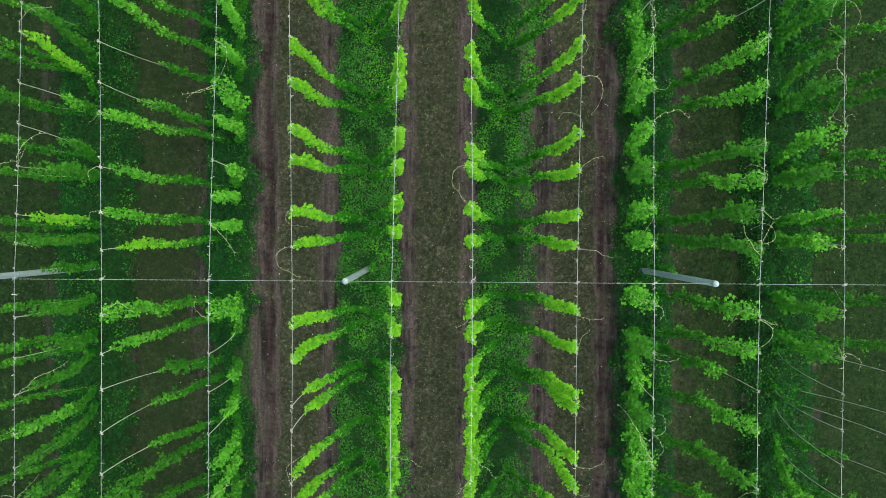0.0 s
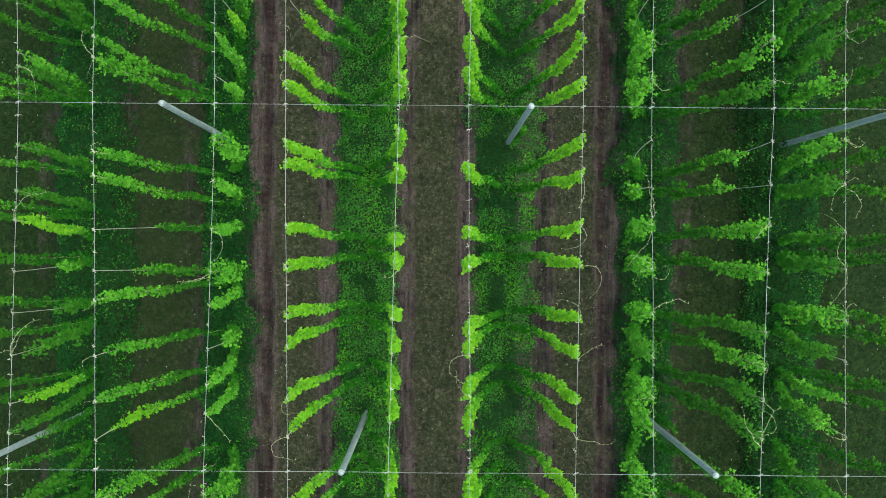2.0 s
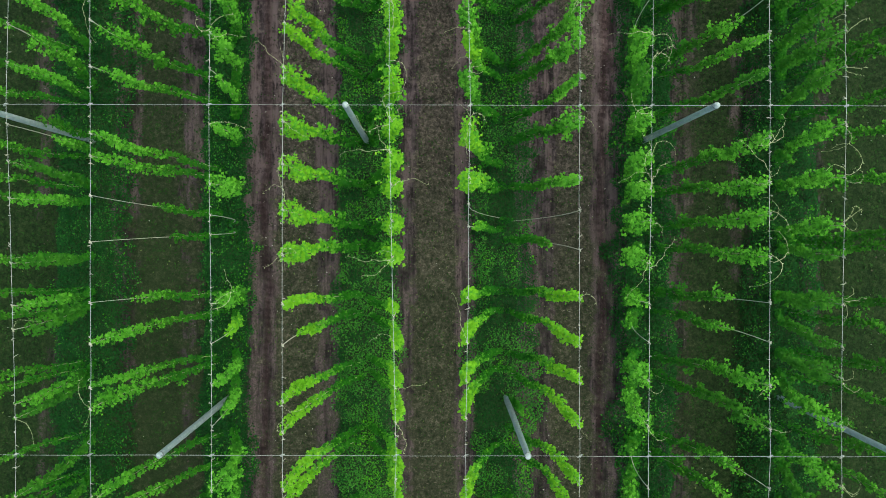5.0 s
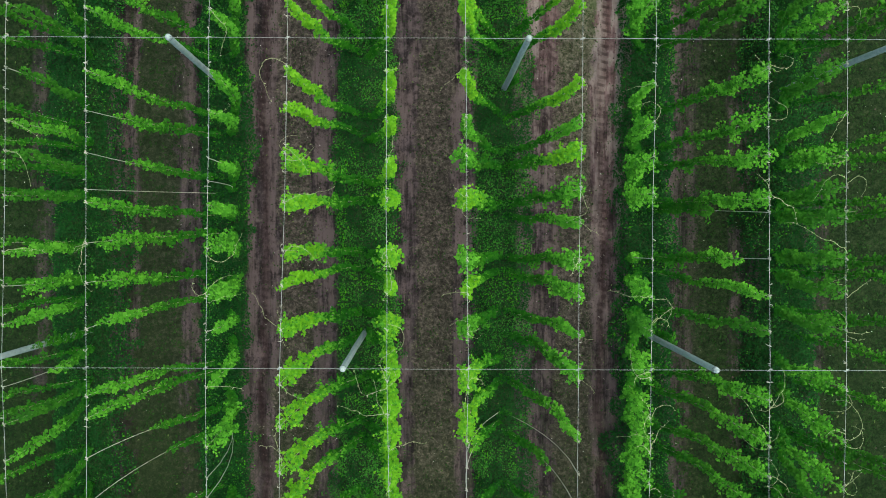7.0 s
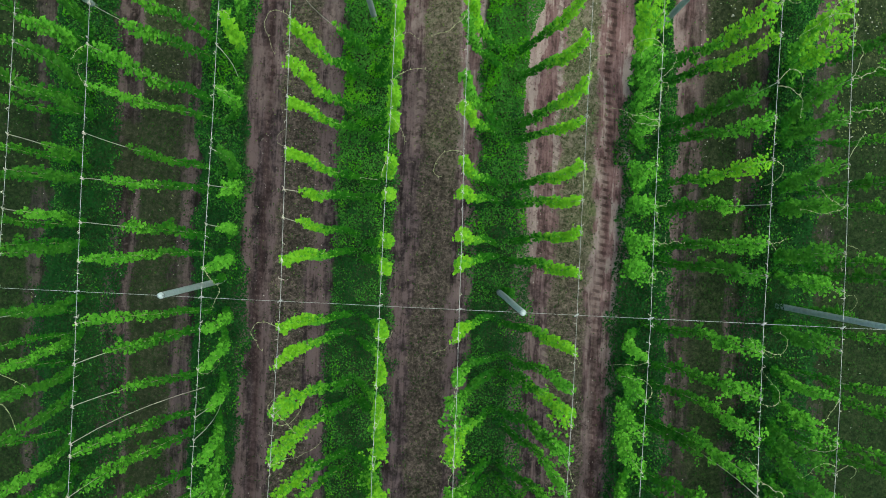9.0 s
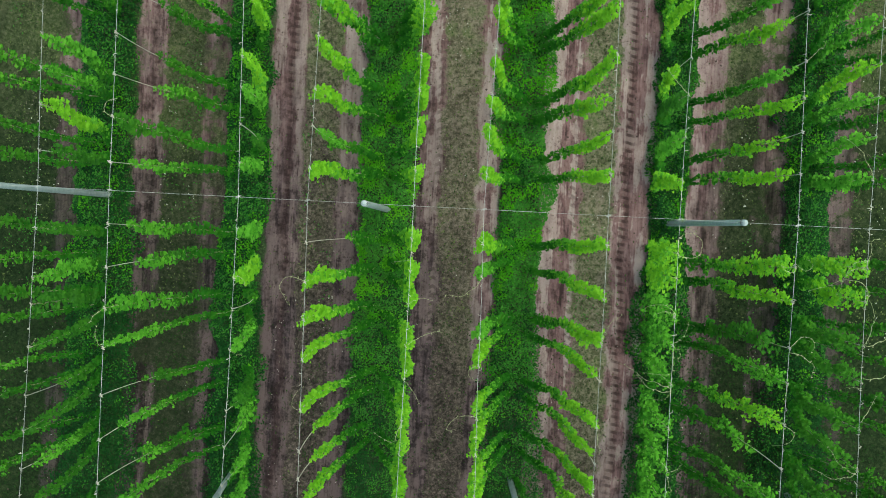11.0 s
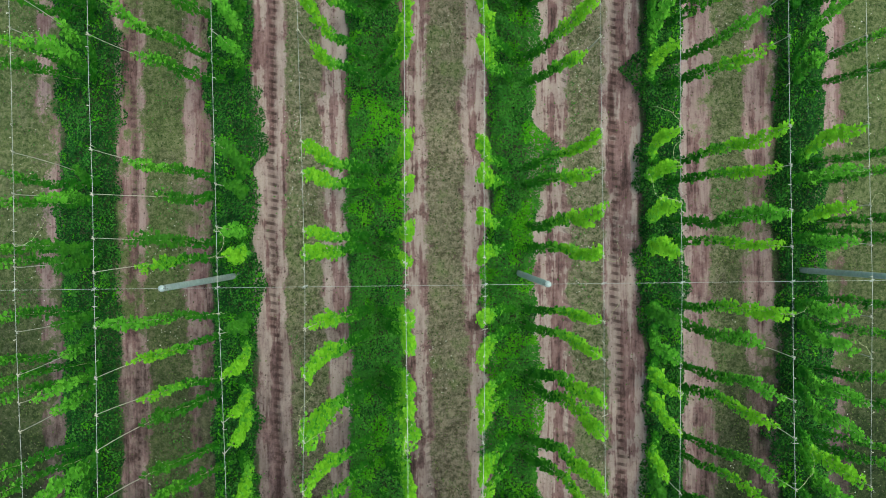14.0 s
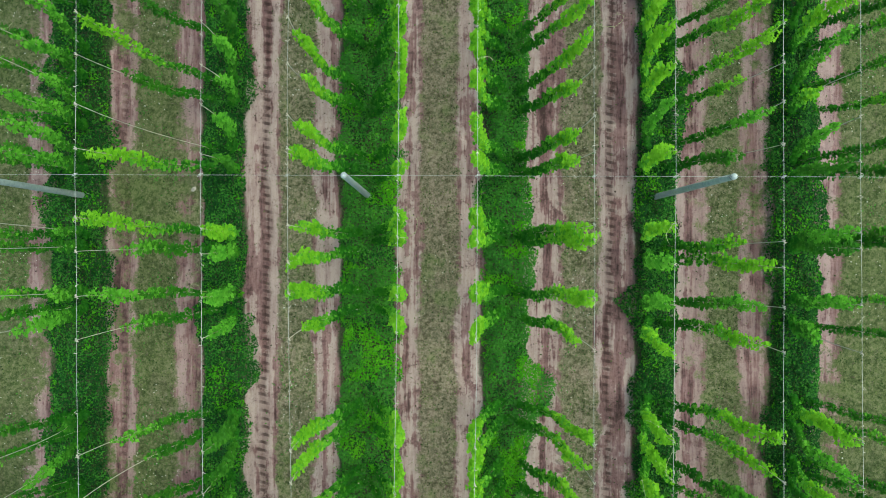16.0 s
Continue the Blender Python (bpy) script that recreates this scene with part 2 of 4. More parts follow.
def smooth_node(nt, v, lo, hi):
    n = nt.nodes.new("ShaderNodeMapRange")
    n.interpolation_type = "SMOOTHSTEP"
    n.inputs[1].default_value, n.inputs[2].default_value = lo, hi
    nt.links.new(v, n.inputs[0])
    return n.outputs[0]


def leaf_material(name, dark, mid, light, through_share=0.3, island=0.26, cell=3.4):
    m, nt, nodes, links, b = material(name)
    geo = nodes.new("ShaderNodeNewGeometry")
    obj = nodes.new("ShaderNodeObjectInfo")
    cloud = smooth_node(nt, noise_node(nt, geo.outputs["Position"], cell, 4.0), 0.32, 0.68)
    mixed = math_node(nt, "MULTIPLY_ADD", obj.outputs["Random"], 0.20, math_node(nt, "MULTIPLY", geo.outputs["Random Per Island"], island))
    mixed = math_node(nt, "MULTIPLY_ADD", cloud, 0.80 - island, mixed)
    col = ramp_node(nt, mixed, ((0.0, dark), (0.45, mid), (1.0, light)))
    fine = noise_node(nt, geo.outputs["Position"], 26.0, 2.0)
    col = mix_node(nt, math_node(nt, "MULTIPLY", fine, 0.25), col, dark)
    links.new(col, b.inputs["Base Color"])
    b.inputs["Roughness"].default_value = 0.55
    b.inputs["Specular IOR Level"].default_value = 0.12
    tr = nodes.new("ShaderNodeBsdfTranslucent")
    links.new(col, tr.inputs["Color"])
    mx = nodes.new("ShaderNodeMixShader")
    mx.inputs[0].default_value = through_share
    links.new(b.outputs[0], mx.inputs[1])
    links.new(tr.outputs[0], mx.inputs[2])
    links.new(mx.outputs[0], nodes["Material Output"].inputs["Surface"])
    return m


def simple_material(name, a, b_col, scale, rough=0.7, metal=0.0, bump=0.0):
    m, nt, nodes, links, b = material(name)
    geo = nodes.new("ShaderNodeNewGeometry")
    f = noise_node(nt, geo.outputs["Position"], scale, 5.0)
    links.new(ramp_node(nt, f, ((0.3, a), (0.7, b_col))), b.inputs["Base Color"])
    b.inputs["Roughness"].default_value, b.inputs["Metallic"].default_value = rough, metal
    if bump:
        bp = nodes.new("ShaderNodeBump")
        bp.inputs["Strength"].default_value, bp.inputs["Distance"].default_value = bump, 0.01
        links.new(f, bp.inputs["Height"])
        links.new(bp.outputs[0], b.inputs["Normal"])
    return m


def soil_material():
    """Bare wheel tracks and weedy middles between the rows; damp at the southern end, drying out to the north."""
    m, nt, nodes, links, b = material("alley_soil")

    def mul(p, q):
        return math_node(nt, "MULTIPLY", p, q)

    def add(p, q):
        return math_node(nt, "ADD", p, q)

    def off(v, centre):
        return math_node(nt, "ABSOLUTE", math_node(nt, "SUBTRACT", v, centre))

    def inv(v):
        return math_node(nt, "SUBTRACT", 1.0, v)

    def stretched(sx, sy):
        n = nodes.new("ShaderNodeMapping")
        n.inputs["Scale"].default_value = (sx, sy, 1.0)
        links.new(pos, n.inputs["Vector"])
        return n.outputs[0]

    geo = nodes.new("ShaderNodeNewGeometry")
    pos = geo.outputs["Position"]
    sep = nodes.new("ShaderNodeSeparateXYZ")
    links.new(pos, sep.inputs[0])
    x, y = sep.outputs[0], sep.outputs[1]
    long_streak = noise_node(nt, stretched(1.0, 0.05), 6.0, 2.0, 0.5)
    streak = noise_node(nt, stretched(1.0, 0.28), 5.0, 6.0, 0.62)
    thin = noise_node(nt, stretched(1.0, 0.07), 20.0, 3.0, 0.6)
    wide = noise_node(nt, pos, 0.45, 3.0)
    medium = noise_node(nt, pos, 2.4, 6.0, 0.62)
    grit = noise_node(nt, pos, 16.0, 8.0, 0.78)
    fine = noise_node(nt, pos, 46.0, 4.0, 0.7)
    def band(name):
        n = nodes.new("ShaderNodeAttribute")
        n.attribute_name = name
        return n.outputs["Fac"]

    ragged = add(math_node(nt, "MULTIPLY_ADD", medium, 1.1, -0.55), math_node(nt, "MULTIPLY_ADD", grit, 0.9, -0.45))
    outer = smooth_node(nt, off(x, 0.3), 4.8, 5.6)
    middle = inv(smooth_node(nt, off(x, 0.1), 1.2, 1.5))
    verge = smooth_node(nt, add(band("verge"), ragged), 0.35, 0.75)
    # dryness: the second alley from the east dries first
    lag = math_node(nt, "MULTIPLY_ADD", off(x, 3.9), -2.0, 0.8)
    lag = math_node(nt, "MULTIPLY_ADD", math_node(nt, "MAXIMUM", math_node(nt, "SUBTRACT", x, 4.2), 0.0), -2.2, lag)
    front = add(add(y, math_node(nt, "MAXIMUM", lag, -9.5)), math_node(nt, "MULTIPLY_ADD", wide, 9.0, -4.5))
    front = add(front, math_node(nt, "MULTIPLY_ADD", streak, 6.0, -3.0))
    dry = smooth_node(nt, front, DRY_LO, DRY_HI)
    # weeds creep further over the damp soil
    south = inv(smooth_node(nt, add(y, mul(streak, 8.0)), 11.0, 18.0))
    creep = math_node(nt, "MULTIPLY_ADD", south, 0.30, band("grass"))
    grass = smooth_node(nt, add(creep, mul(ragged, 1.7)), 0.38, 0.66)
    rut = band("rut")
    patch = add(add(mul(medium, 0.20), mul(streak, 0.30)), add(mul(long_streak, 0.16), add(mul(grit, 0.14), mul(thin, 0.24))))
    patch = math_node(nt, "MULTIPLY_ADD", rut, -0.045, patch)
    brown_dry = ramp_node(nt, patch, ((0.40, (0.075, 0.046, 0.045)), (0.47, (0.232, 0.140, 0.142)), (0.55, (0.352, 0.232, 0.230))))
    pale_dry = ramp_node(nt, patch, ((0.41, (0.280, 0.192, 0.186)), (0.48, (0.395, 0.298, 0.284)), (0.57, (0.50, 0.408, 0.380))))
    crust = add(add(long_streak, math_node(nt, "MULTIPLY_ADD", medium, 0.85, -0.425)), math_node(nt, "MULTIPLY_ADD", grit, 0.07, -0.035))
    crust = add(crust, math_node(nt, "MULTIPLY_ADD", thin, 0.35, -0.175))
    crust = smooth_node(nt, add(math_node(nt, "MULTIPLY_ADD", crust, 2.3, -1.15), band("pale")), 0.36, 0.56)
    track_dry = mix_node(nt, crust, brown_dry, pale_dry)
    brown_wet = ramp_node(nt, patch, ((0.42, (0.0176, 0.0132, 0.015)), (0.48, (0.0488, 0.0371, 0.042)), (0.54, (0.115, 0.0859, 0.096))))
    track_wet = mix_node(nt, mul(crust, 0.6), brown_wet, ramp_node(nt, patch, ((0.43, (0.0439, 0.0312, 0.033)), (0.55, (0.161, 0.119, 0.12)))))
    fleck = add(mul(grit, 0.65), mul(medium, 0.35))
    track_wet = mix_node(nt, mul(smooth_node(nt, fleck, 0.53, 0.58), 0.6), track_wet, (0.135, 0.110, 0.105))
    track_wet = mix_node(nt, mul(smooth_node(nt, fleck, 0.47, 0.42), 0.6), track_wet, (0.017, 0.016, 0.012))
    track_dry = mix_node(nt, mul(smooth_node(nt, fleck, 0.46, 0.41), 0.55), track_dry, (0.085, 0.058, 0.052))
    moss = mul(south, smooth_node(nt, fleck, 0.47, 0.54))
    track_wet = mix_node(nt, mul(moss, 0.75), track_wet, (0.028, 0.036, 0.020))
    coarse = noise_node(nt, pos, 9.0, 5.0, 0.7)
    mixed = add(add(mul(grit, 0.34), mul(fine, 0.22)), add(mul(medium, 0.16), mul(coarse, 0.28)))
    flecked = math_node(nt, "MULTIPLY_ADD", mixed, 1.55, -0.26)
    mat_dry = ramp_node(nt, flecked, ((0.40, (0.040, 0.056, 0.020)), (0.47, (0.094, 0.120, 0.052)), (0.52, (0.158, 0.172, 0.092)), (0.59, (0.295, 0.275, 0.185))))
    mat_wet = ramp_node(nt, mixed, ((0.40, (0.0128, 0.0192, 0.00945)), (0.47, (0.032, 0.0394, 0.021)), (0.53, (0.064, 0.0661, 0.0399)), (0.60, (0.16, 0.139, 0.11))))
    mat_damp = ramp_node(nt, mixed, ((0.42, (0.0131, 0.0131, 0.0105)), (0.47, (0.041, 0.0349, 0.029)), (0.52, (0.0847, 0.0699, 0.0615)), (0.575, (0.183, 0.148, 0.132))))
    mat_wet = mix_node(nt, south, mat_damp, mat_wet)
    track = mix_node(nt, dry, track_wet, track_dry)
    worn = ramp_node(nt, flecked, ((0.40, (0.078, 0.070, 0.044)), (0.48, (0.182, 0.157, 0.112)), (0.59, (0.36, 0.298, 0.240))))
    mat_dry = mix_node(nt, add(mul(middle, 0.35), mul(inv(outer), 0.25)), mat_dry, worn)
    # greener and barer places in the weedy strips
    tuft = smooth_node(nt, add(mul(medium, 0.6), mul(wide, 0.4)), 0.50, 0.62)
    mat_dry = mix_node(nt, mul(tuft, 0.65), mat_dry, ramp_node(nt, flecked, ((0.42, (0.026, 0.060, 0.012)), (0.49, (0.080, 0.140, 0.036)), (0.57, (0.18, 0.225, 0.09)))))
    bare = smooth_node(nt, add(mul(streak, 0.5), mul(wide, 0.5)), 0.47, 0.38)
    mat_dry = mix_node(nt, mul(bare, 0.7), mat_dry, worn)
    mats = mix_node(nt, dry, mat_wet, mat_dry)
    outer_mat = math_node(nt, "MAXIMUM", smooth_node(nt, x, -4.5, -6.5), smooth_node(nt, x, 5.5, 7.5))
    mats = mix_node(nt, mul(outer_mat, 0.62), mats, mix_node(nt, dry, (0.014, 0.034, 0.008), ramp_node(nt, mixed, ((0.40, (0.030, 0.055, 0.014)), (0.50, (0.080, 0.122, 0.036)), (0.60, (0.17, 0.19, 0.085))))))
    # lug prints along the soft middle of three tracks
    soft = band("lug")
    wave = math_node(nt, "SINE", add(mul(y, 2 * math.pi / LUG_STEP), mul(x, 7.0)))
    lug = mul(smooth_node(nt, add(wave, math_node(nt, "MULTIPLY_ADD", grit, 2.0, -1.0)), 0.05, 0.7), soft)
    track = mix_node(nt, mul(soft, 0.45), track, mix_node(nt, dry, mix_node(nt, streak, (0.022, 0.012, 0.014), (0.11, 0.066, 0.070)), mix_node(nt, streak, (0.09, 0.052, 0.050), (0.24, 0.16, 0.15))))
    track = mix_node(nt, mul(lug, math_node(nt, "MULTIPLY_ADD", dry, 0.45, 0.30)), track, mix_node(nt, dry, (0.014, 0.010, 0.010), (0.050, 0.031, 0.029)))
    print_band = inv(smooth_node(nt, math_node(nt, "MINIMUM", math_node(nt, "MINIMUM", off(x, -0.44), off(x, 0.36)), off(x, 2.74)), 0.04, 0.13))
    faint = mul(mul(smooth_node(nt, math_node(nt, "SINE", add(mul(y, 31.0), mul(off(x, -0.44), 16.0))), 0.0, 0.6), print_band), smooth_node(nt, streak, 0.40, 0.56))
    track = mix_node(nt, mul(faint, 0.5), track, mix_node(nt, dry, (0.016, 0.012, 0.011), (0.075, 0.050, 0.045)))
    track = mix_node(nt, mul(smooth_node(nt, fine, 0.60, 0.68), 0.35), track, mix_node(nt, dry, (0.11, 0.09, 0.075), (0.06, 0.042, 0.036)))
    rank = ramp_node(nt, mixed, ((0.43, (0.005, 0.014, 0.004)), (0.50, (0.013, 0.034, 0.008)), (0.57, (0.035, 0.060, 0.017))))
    overgrown = mul(mul(outer, inv(dry)), math_node(nt, "MAXIMUM", smooth_node(nt, x, 4.5, 6.5), math_node(nt, "MAXIMUM", smooth_node(nt, x, -8.0, -9.0), 0.30)))
    track = mix_node(nt, mul(overgrown, math_node(nt, "MAXIMUM", smooth_node(nt, streak, 0.70, 0.52), smooth_node(nt, off(x, 0.3), 7.9, 8.6))), track, rank)
    mats = mix_node(nt, mul(overgrown, 0.8), mats, rank)
    # outer tracks browner: partly their own soil, partly lens fall-off put into colour
    track = mix_node(nt, mul(outer, 0.55), track, mix_node(nt, dry, track_wet, brown_dry))
    col = mix_node(nt, grass, track, mats)
    # a puddle hollow that has not dried
    hollow = add(mul(mul(off(x, 0.74), off(x, 0.74)), 16.0), mul(mul(off(y, 28.62), off(y, 28.62)), 4.0))
    col = mix_node(nt, mul(inv(smooth_node(nt, add(hollow, math_node(nt, "MULTIPLY_ADD", medium, 3.0, -1.5)), 0.2, 1.0)), 0.75), col, (0.035, 0.022, 0.020))
    litter = add(mul(grit, 0.5), mul(fine, 0.5))
    under = ramp_node(nt, litter, ((0.42, (0.008, 0.022, 0.006)), (0.49, (0.022, 0.060, 0.015)), (0.57, (0.050, 0.115, 0.030))))
    col = mix_node(nt, mul(verge, 0.85), col, under)
    # rough meadow outside the garden
    meadow = ramp_node(nt, medium, ((0.35, (0.030, 0.055, 0.014)), (0.65, (0.075, 0.105, 0.032))))
    outside = math_node(nt, "MAXIMUM", smooth_node(nt, off(x, 0.0), 10.9, 11.6), smooth_node(nt, off(y, (Y0 + Y1) / 2), (Y1 - Y0) / 2 - 0.5, (Y1 - Y0) / 2 + 1.5))
    col = mix_node(nt, outside, col, meadow)
    links.new(col, b.inputs["Base Color"])
    rough = nodes.new("ShaderNodeMapRange")
    rough.inputs[3].default_value, rough.inputs[4].default_value = 0.75, 0.95
    links.new(dry, rough.inputs[0])
    links.new(rough.outputs[0], b.inputs["Roughness"])
    b.inputs["Specular IOR Level"].default_value = 0.1
    bp = nodes.new("ShaderNodeBump")
    bp.inputs["Strength"].default_value, bp.inputs["Distance"].default_value = 1.0, 0.05
    links.new(add(grit, mul(medium, 0.5)), bp.inputs["Height"])
    links.new(bp.outputs[0], b.inputs["Normal"])
    return m


DRY_LO, DRY_HI = 11.5, 22.5
M_SOIL = soil_material()
M_YOUNG = leaf_material("young_hop_leaf", (0.12, 0.38, 0.012), (0.205, 0.53, 0.022), (0.30, 0.66, 0.042), 0.35)
M_MID = leaf_material("greener_hop_leaf", (0.055, 0.23, 0.017), (0.115, 0.40, 0.026), (0.21, 0.56, 0.048), 0.3)
M_DEEP = leaf_material("deep_green_hop_leaf", (0.024, 0.115, 0.009), (0.046, 0.19, 0.012), (0.09, 0.31, 0.018), 0.25)
M_LEAF = leaf_material("grown_shaded_hop_leaf", (0.015, 0.105, 0.008), (0.034, 0.195, 0.011), (0.075, 0.31, 0.015), 0.35)
M_LOW = leaf_material("low_growth_leaf", (0.020, 0.108, 0.016), (0.056, 0.232, 0.026), (0.115, 0.36, 0.040), 0.2, 0.42, 2.2)
M_SHADY = leaf_material("shaded_low_leaf", (0.005, 0.040, 0.007), (0.012, 0.080, 0.012), (0.026, 0.135, 0.017), 0.15, 0.45, 2.0)
M_WEED = leaf_material("dark_alley_weed", (0.008, 0.030, 0.005), (0.018, 0.058, 0.009), (0.040, 0.105, 0.016), 0.15)
M_LIGHT = leaf_material("light_low_leaf", (0.045, 0.25, 0.008), (0.095, 0.39, 0.010), (0.17, 0.52, 0.02), 0.3, 0.25, 2.0)
M_GRASS = leaf_material("alley_weed", (0.060, 0.100, 0.022), (0.120, 0.172, 0.050), (0.21, 0.245, 0.10), 0.15, 0.4, 1.6)
M_STEM = simple_material("bine_stem", (0.20, 0.26, 0.07), (0.34, 0.40, 0.14), 12.0)
M_SHOOT = simple_material("pale_shoot", (0.30, 0.35, 0.16), (0.48, 0.52, 0.29), 12.0)
M_STRING = simple_material("coir_string", (0.50, 0.48, 0.38), (0.68, 0.65, 0.55), 30.0)
M_WIRE = simple_material("galvanised_wire", (0.40, 0.44, 0.42), (0.58, 0.61, 0.59), 6.0, 0.6, 0.2)
M_POLE = simple_material("weathered_pole", (0.36, 0.44, 0.43), (0.54, 0.62, 0.60), 9.0, 0.8, 0.0, 0.4)
M_CAP = simple_material("pole_fitting", (0.16, 0.19, 0.18), (0.28, 0.31, 0.30), 14.0, 0.6, 0.3)
M_FLOWER = simple_material("clover_flower", (0.62, 0.63, 0.55), (0.80, 0.80, 0.74), 10.0)
M_STRAW = simple_material("dry_straw", (0.07, 0.060, 0.042), (0.24, 0.205, 0.160), 8.0, 0.9)
M_CLOD = simple_material("dry_clod", (0.045, 0.032, 0.027), (0.12, 0.085, 0.072), 6.0, 0.95)


# ---- mesh helpers ----
def part(name, bm, mat, parent=None, label=""):
    me = bpy.data.meshes.new(name)
    bm.to_mesh(me)
    bm.free()
    me.materials.append(mat)
    ob = new(name, me)
    ob.parent = parent
    return tagged(ob, label)


def tube(points, radius, sides=6, radius_end=None, bm=None):
    bm = bm or bmesh.new()
    pts = [Vector(p) for p in points]
    rings = []
    for i, p in enumerate(pts):
        way = (pts[min(i + 1, len(pts) - 1)] - pts[max(i - 1, 0)]).normalized()
        a = way.orthogonal().normalized()
        b = way.cross(a)
        r = radius if radius_end is None else radius + (radius_end - radius) * i / (len(pts) - 1)
        rings.append([bm.verts.new(p + r * (math.cos(k * 2 * math.pi / sides) * a + math.sin(k * 2 * math.pi / sides) * b)) for k in range(sides)])
    for u, v in zip(rings, rings[1:]):
        for k in range(sides):
            bm.faces.new((u[k], u[(k + 1) % sides], v[(k + 1) % sides], v[k]))
    bm.faces.new(rings[0][::-1])
    bm.faces.new(rings[-1])
    return bm


def lattice(x, y, cell, seed):
    """Smooth value noise from 0 to 1 over arrays of places."""
    u, v = x / cell, y / cell
    i, j = np.floor(u).astype(np.int64), np.floor(v).astype(np.int64)
    a, b = u - i, v - j
    a, b = a * a * (3 - 2 * a), b * b * (3 - 2 * b)

    def corner(p, q):
        s = np.sin(p * 127.1 + q * 311.7 + seed * 74.7) * 43758.5453
        return s - np.floor(s)

    return (corner(i, j) * (1 - a) + corner(i + 1, j) * a) * (1 - b) + (corner(i, j + 1) * (1 - a) + corner(i + 1, j + 1) * a) * b


# one leaf: three lobes, folded along the middle; x-y plane, tip along +y
LOBED = np.array([(0, -0.5, 0), (0.42, -0.42, 0.05), (0.55, 0.05, 0.10), (0.27, 0.12, 0.04), (0, 0.62, -0.06), (-0.27, 0.12, 0.04), (-0.55, 0.05, 0.10), (-0.42, -0.42, 0.05)])
LOBED_FACES = np.array([(0, 1, 2), (0, 2, 3), (0, 3, 4), (0, 4, 5), (0, 5, 6), (0, 6, 7)])
HOP = np.array([(0, -0.5, 0), (0.52, -0.12, 0.09), (0.15, 0.12, 0.03), (0, 0.60, -0.05), (-0.48, -0.08, 0.09)])
HOP_FACES = np.array([(0, 1, 2), (0, 2, 3), (0, 3, 4)])
OVAL = np.array([(0, -0.55, 0), (0.29, -0.08, 0.08), (0, 0.55, -0.05), (-0.29, -0.08, 0.08)])
OVAL_FACES = np.array([(0, 1, 2), (0, 2, 3)])


def leaf_mesh(name, places, sizes, tilts, mats, which, rng, template=LOBED, faces=LOBED_FACES, extra=None):
    """Many leaves as one mesh. tilts: how far each leaf leans from flat, in radians; which: the material of each."""
    n = len(places)
    yaw, lean = rng.uniform(0, 2 * np.pi, n), rng.uniform(0, 2 * np.pi, n)
    c, s = np.cos(yaw), np.sin(yaw)
    pts = template[None] * sizes[:, None, None]
    x = pts[..., 0] * c[:, None] - pts[..., 1] * s[:, None]
    y = pts[..., 0] * s[:, None] + pts[..., 1] * c[:, None]
    z = pts[..., 2] + np.tan(tilts)[:, None] * (x * np.cos(lean)[:, None] + y * np.sin(lean)[:, None])
    shrink = np.cos(tilts)[:, None]
    v = np.stack((x * (0.5 + 0.5 * shrink), y * (0.5 + 0.5 * shrink), z * shrink), -1) + places[:, None]
    k = len(template)
    f = faces[None] + (np.arange(n) * k)[:, None, None]
    index = np.repeat(which, len(faces))
    v, f = v.reshape(-1, 3), f.reshape(-1, 3)
    if extra is not None:
        ev, ef, em = extra
        f = np.concatenate((f, ef + len(v)))
        v = np.concatenate((v, ev))
        index = np.concatenate((index, np.full(len(ef), em)))
    me = bpy.data.meshes.new(name)
    me.vertices.add(len(v))
    me.vertices.foreach_set("co", v.ravel())
    me.loops.add(3 * len(f))
    me.loops.foreach_set("vertex_index", f.ravel().astype(np.int32))
    me.polygons.add(len(f))
    me.polygons.foreach_set("loop_start", np.arange(0, 3 * len(f), 3, dtype=np.int32))
    me.polygons.foreach_set("material_index", index.astype(np.int32))
    for m in mats:
        me.materials.append(m)
    me.update(calc_edges=True)
    me.validate()
    return me


# ---- ground: one sheet with wheel ruts, ridges under the rows, and lug marks ----
def ground_bands(x, y):
    """How much of each kind of ground lies at each place."""
    xw = x + 0.12 * (lattice(x * 0, y, 2.1, 1) - 0.5) + 0.12 * (lattice(x, y, 0.7, 5) - 0.5) + 0.09 * (lattice(x, y, 0.3, 4) - 0.5)
    found = {k: np.zeros_like(xw) for k in ("grass", "pale", "brown", "lug", "mixed")}
    for kind, lo, hi in TRACKS:
        soft = 0.06 if kind == "lug" else 0.28 if kind == "grass" else 0.20
        found[kind] = np.maximum(found[kind], np.clip((xw - lo) / soft + 0.5, 0, 1) * np.clip((hi - xw) / soft + 0.5, 0, 1))
    return found


def height(x, y):
    f = ground_bands(x, y)
    a = np.abs((x + 1.6) % 3.2 - 1.6)
    ridge = np.clip((a - 0.95) / 0.5, 0, 1)
    z = -0.05 * f["brown"] - 0.045 * f["lug"] - 0.03 * f["mixed"] + 0.015 * f["grass"] + 0.10 * ridge * ridge * (3 - 2 * ridge)
    z = z + 0.02 * (lattice(x, y, 0.35, 2) - 0.5) + 0.03 * (lattice(x, y, 0.12, 3) - 0.5)
    return z - 0.05 * f["lug"] * np.clip(np.sin(2 * math.pi / LUG_STEP * y + 7.0 * x) + 0.3, 0, 1)


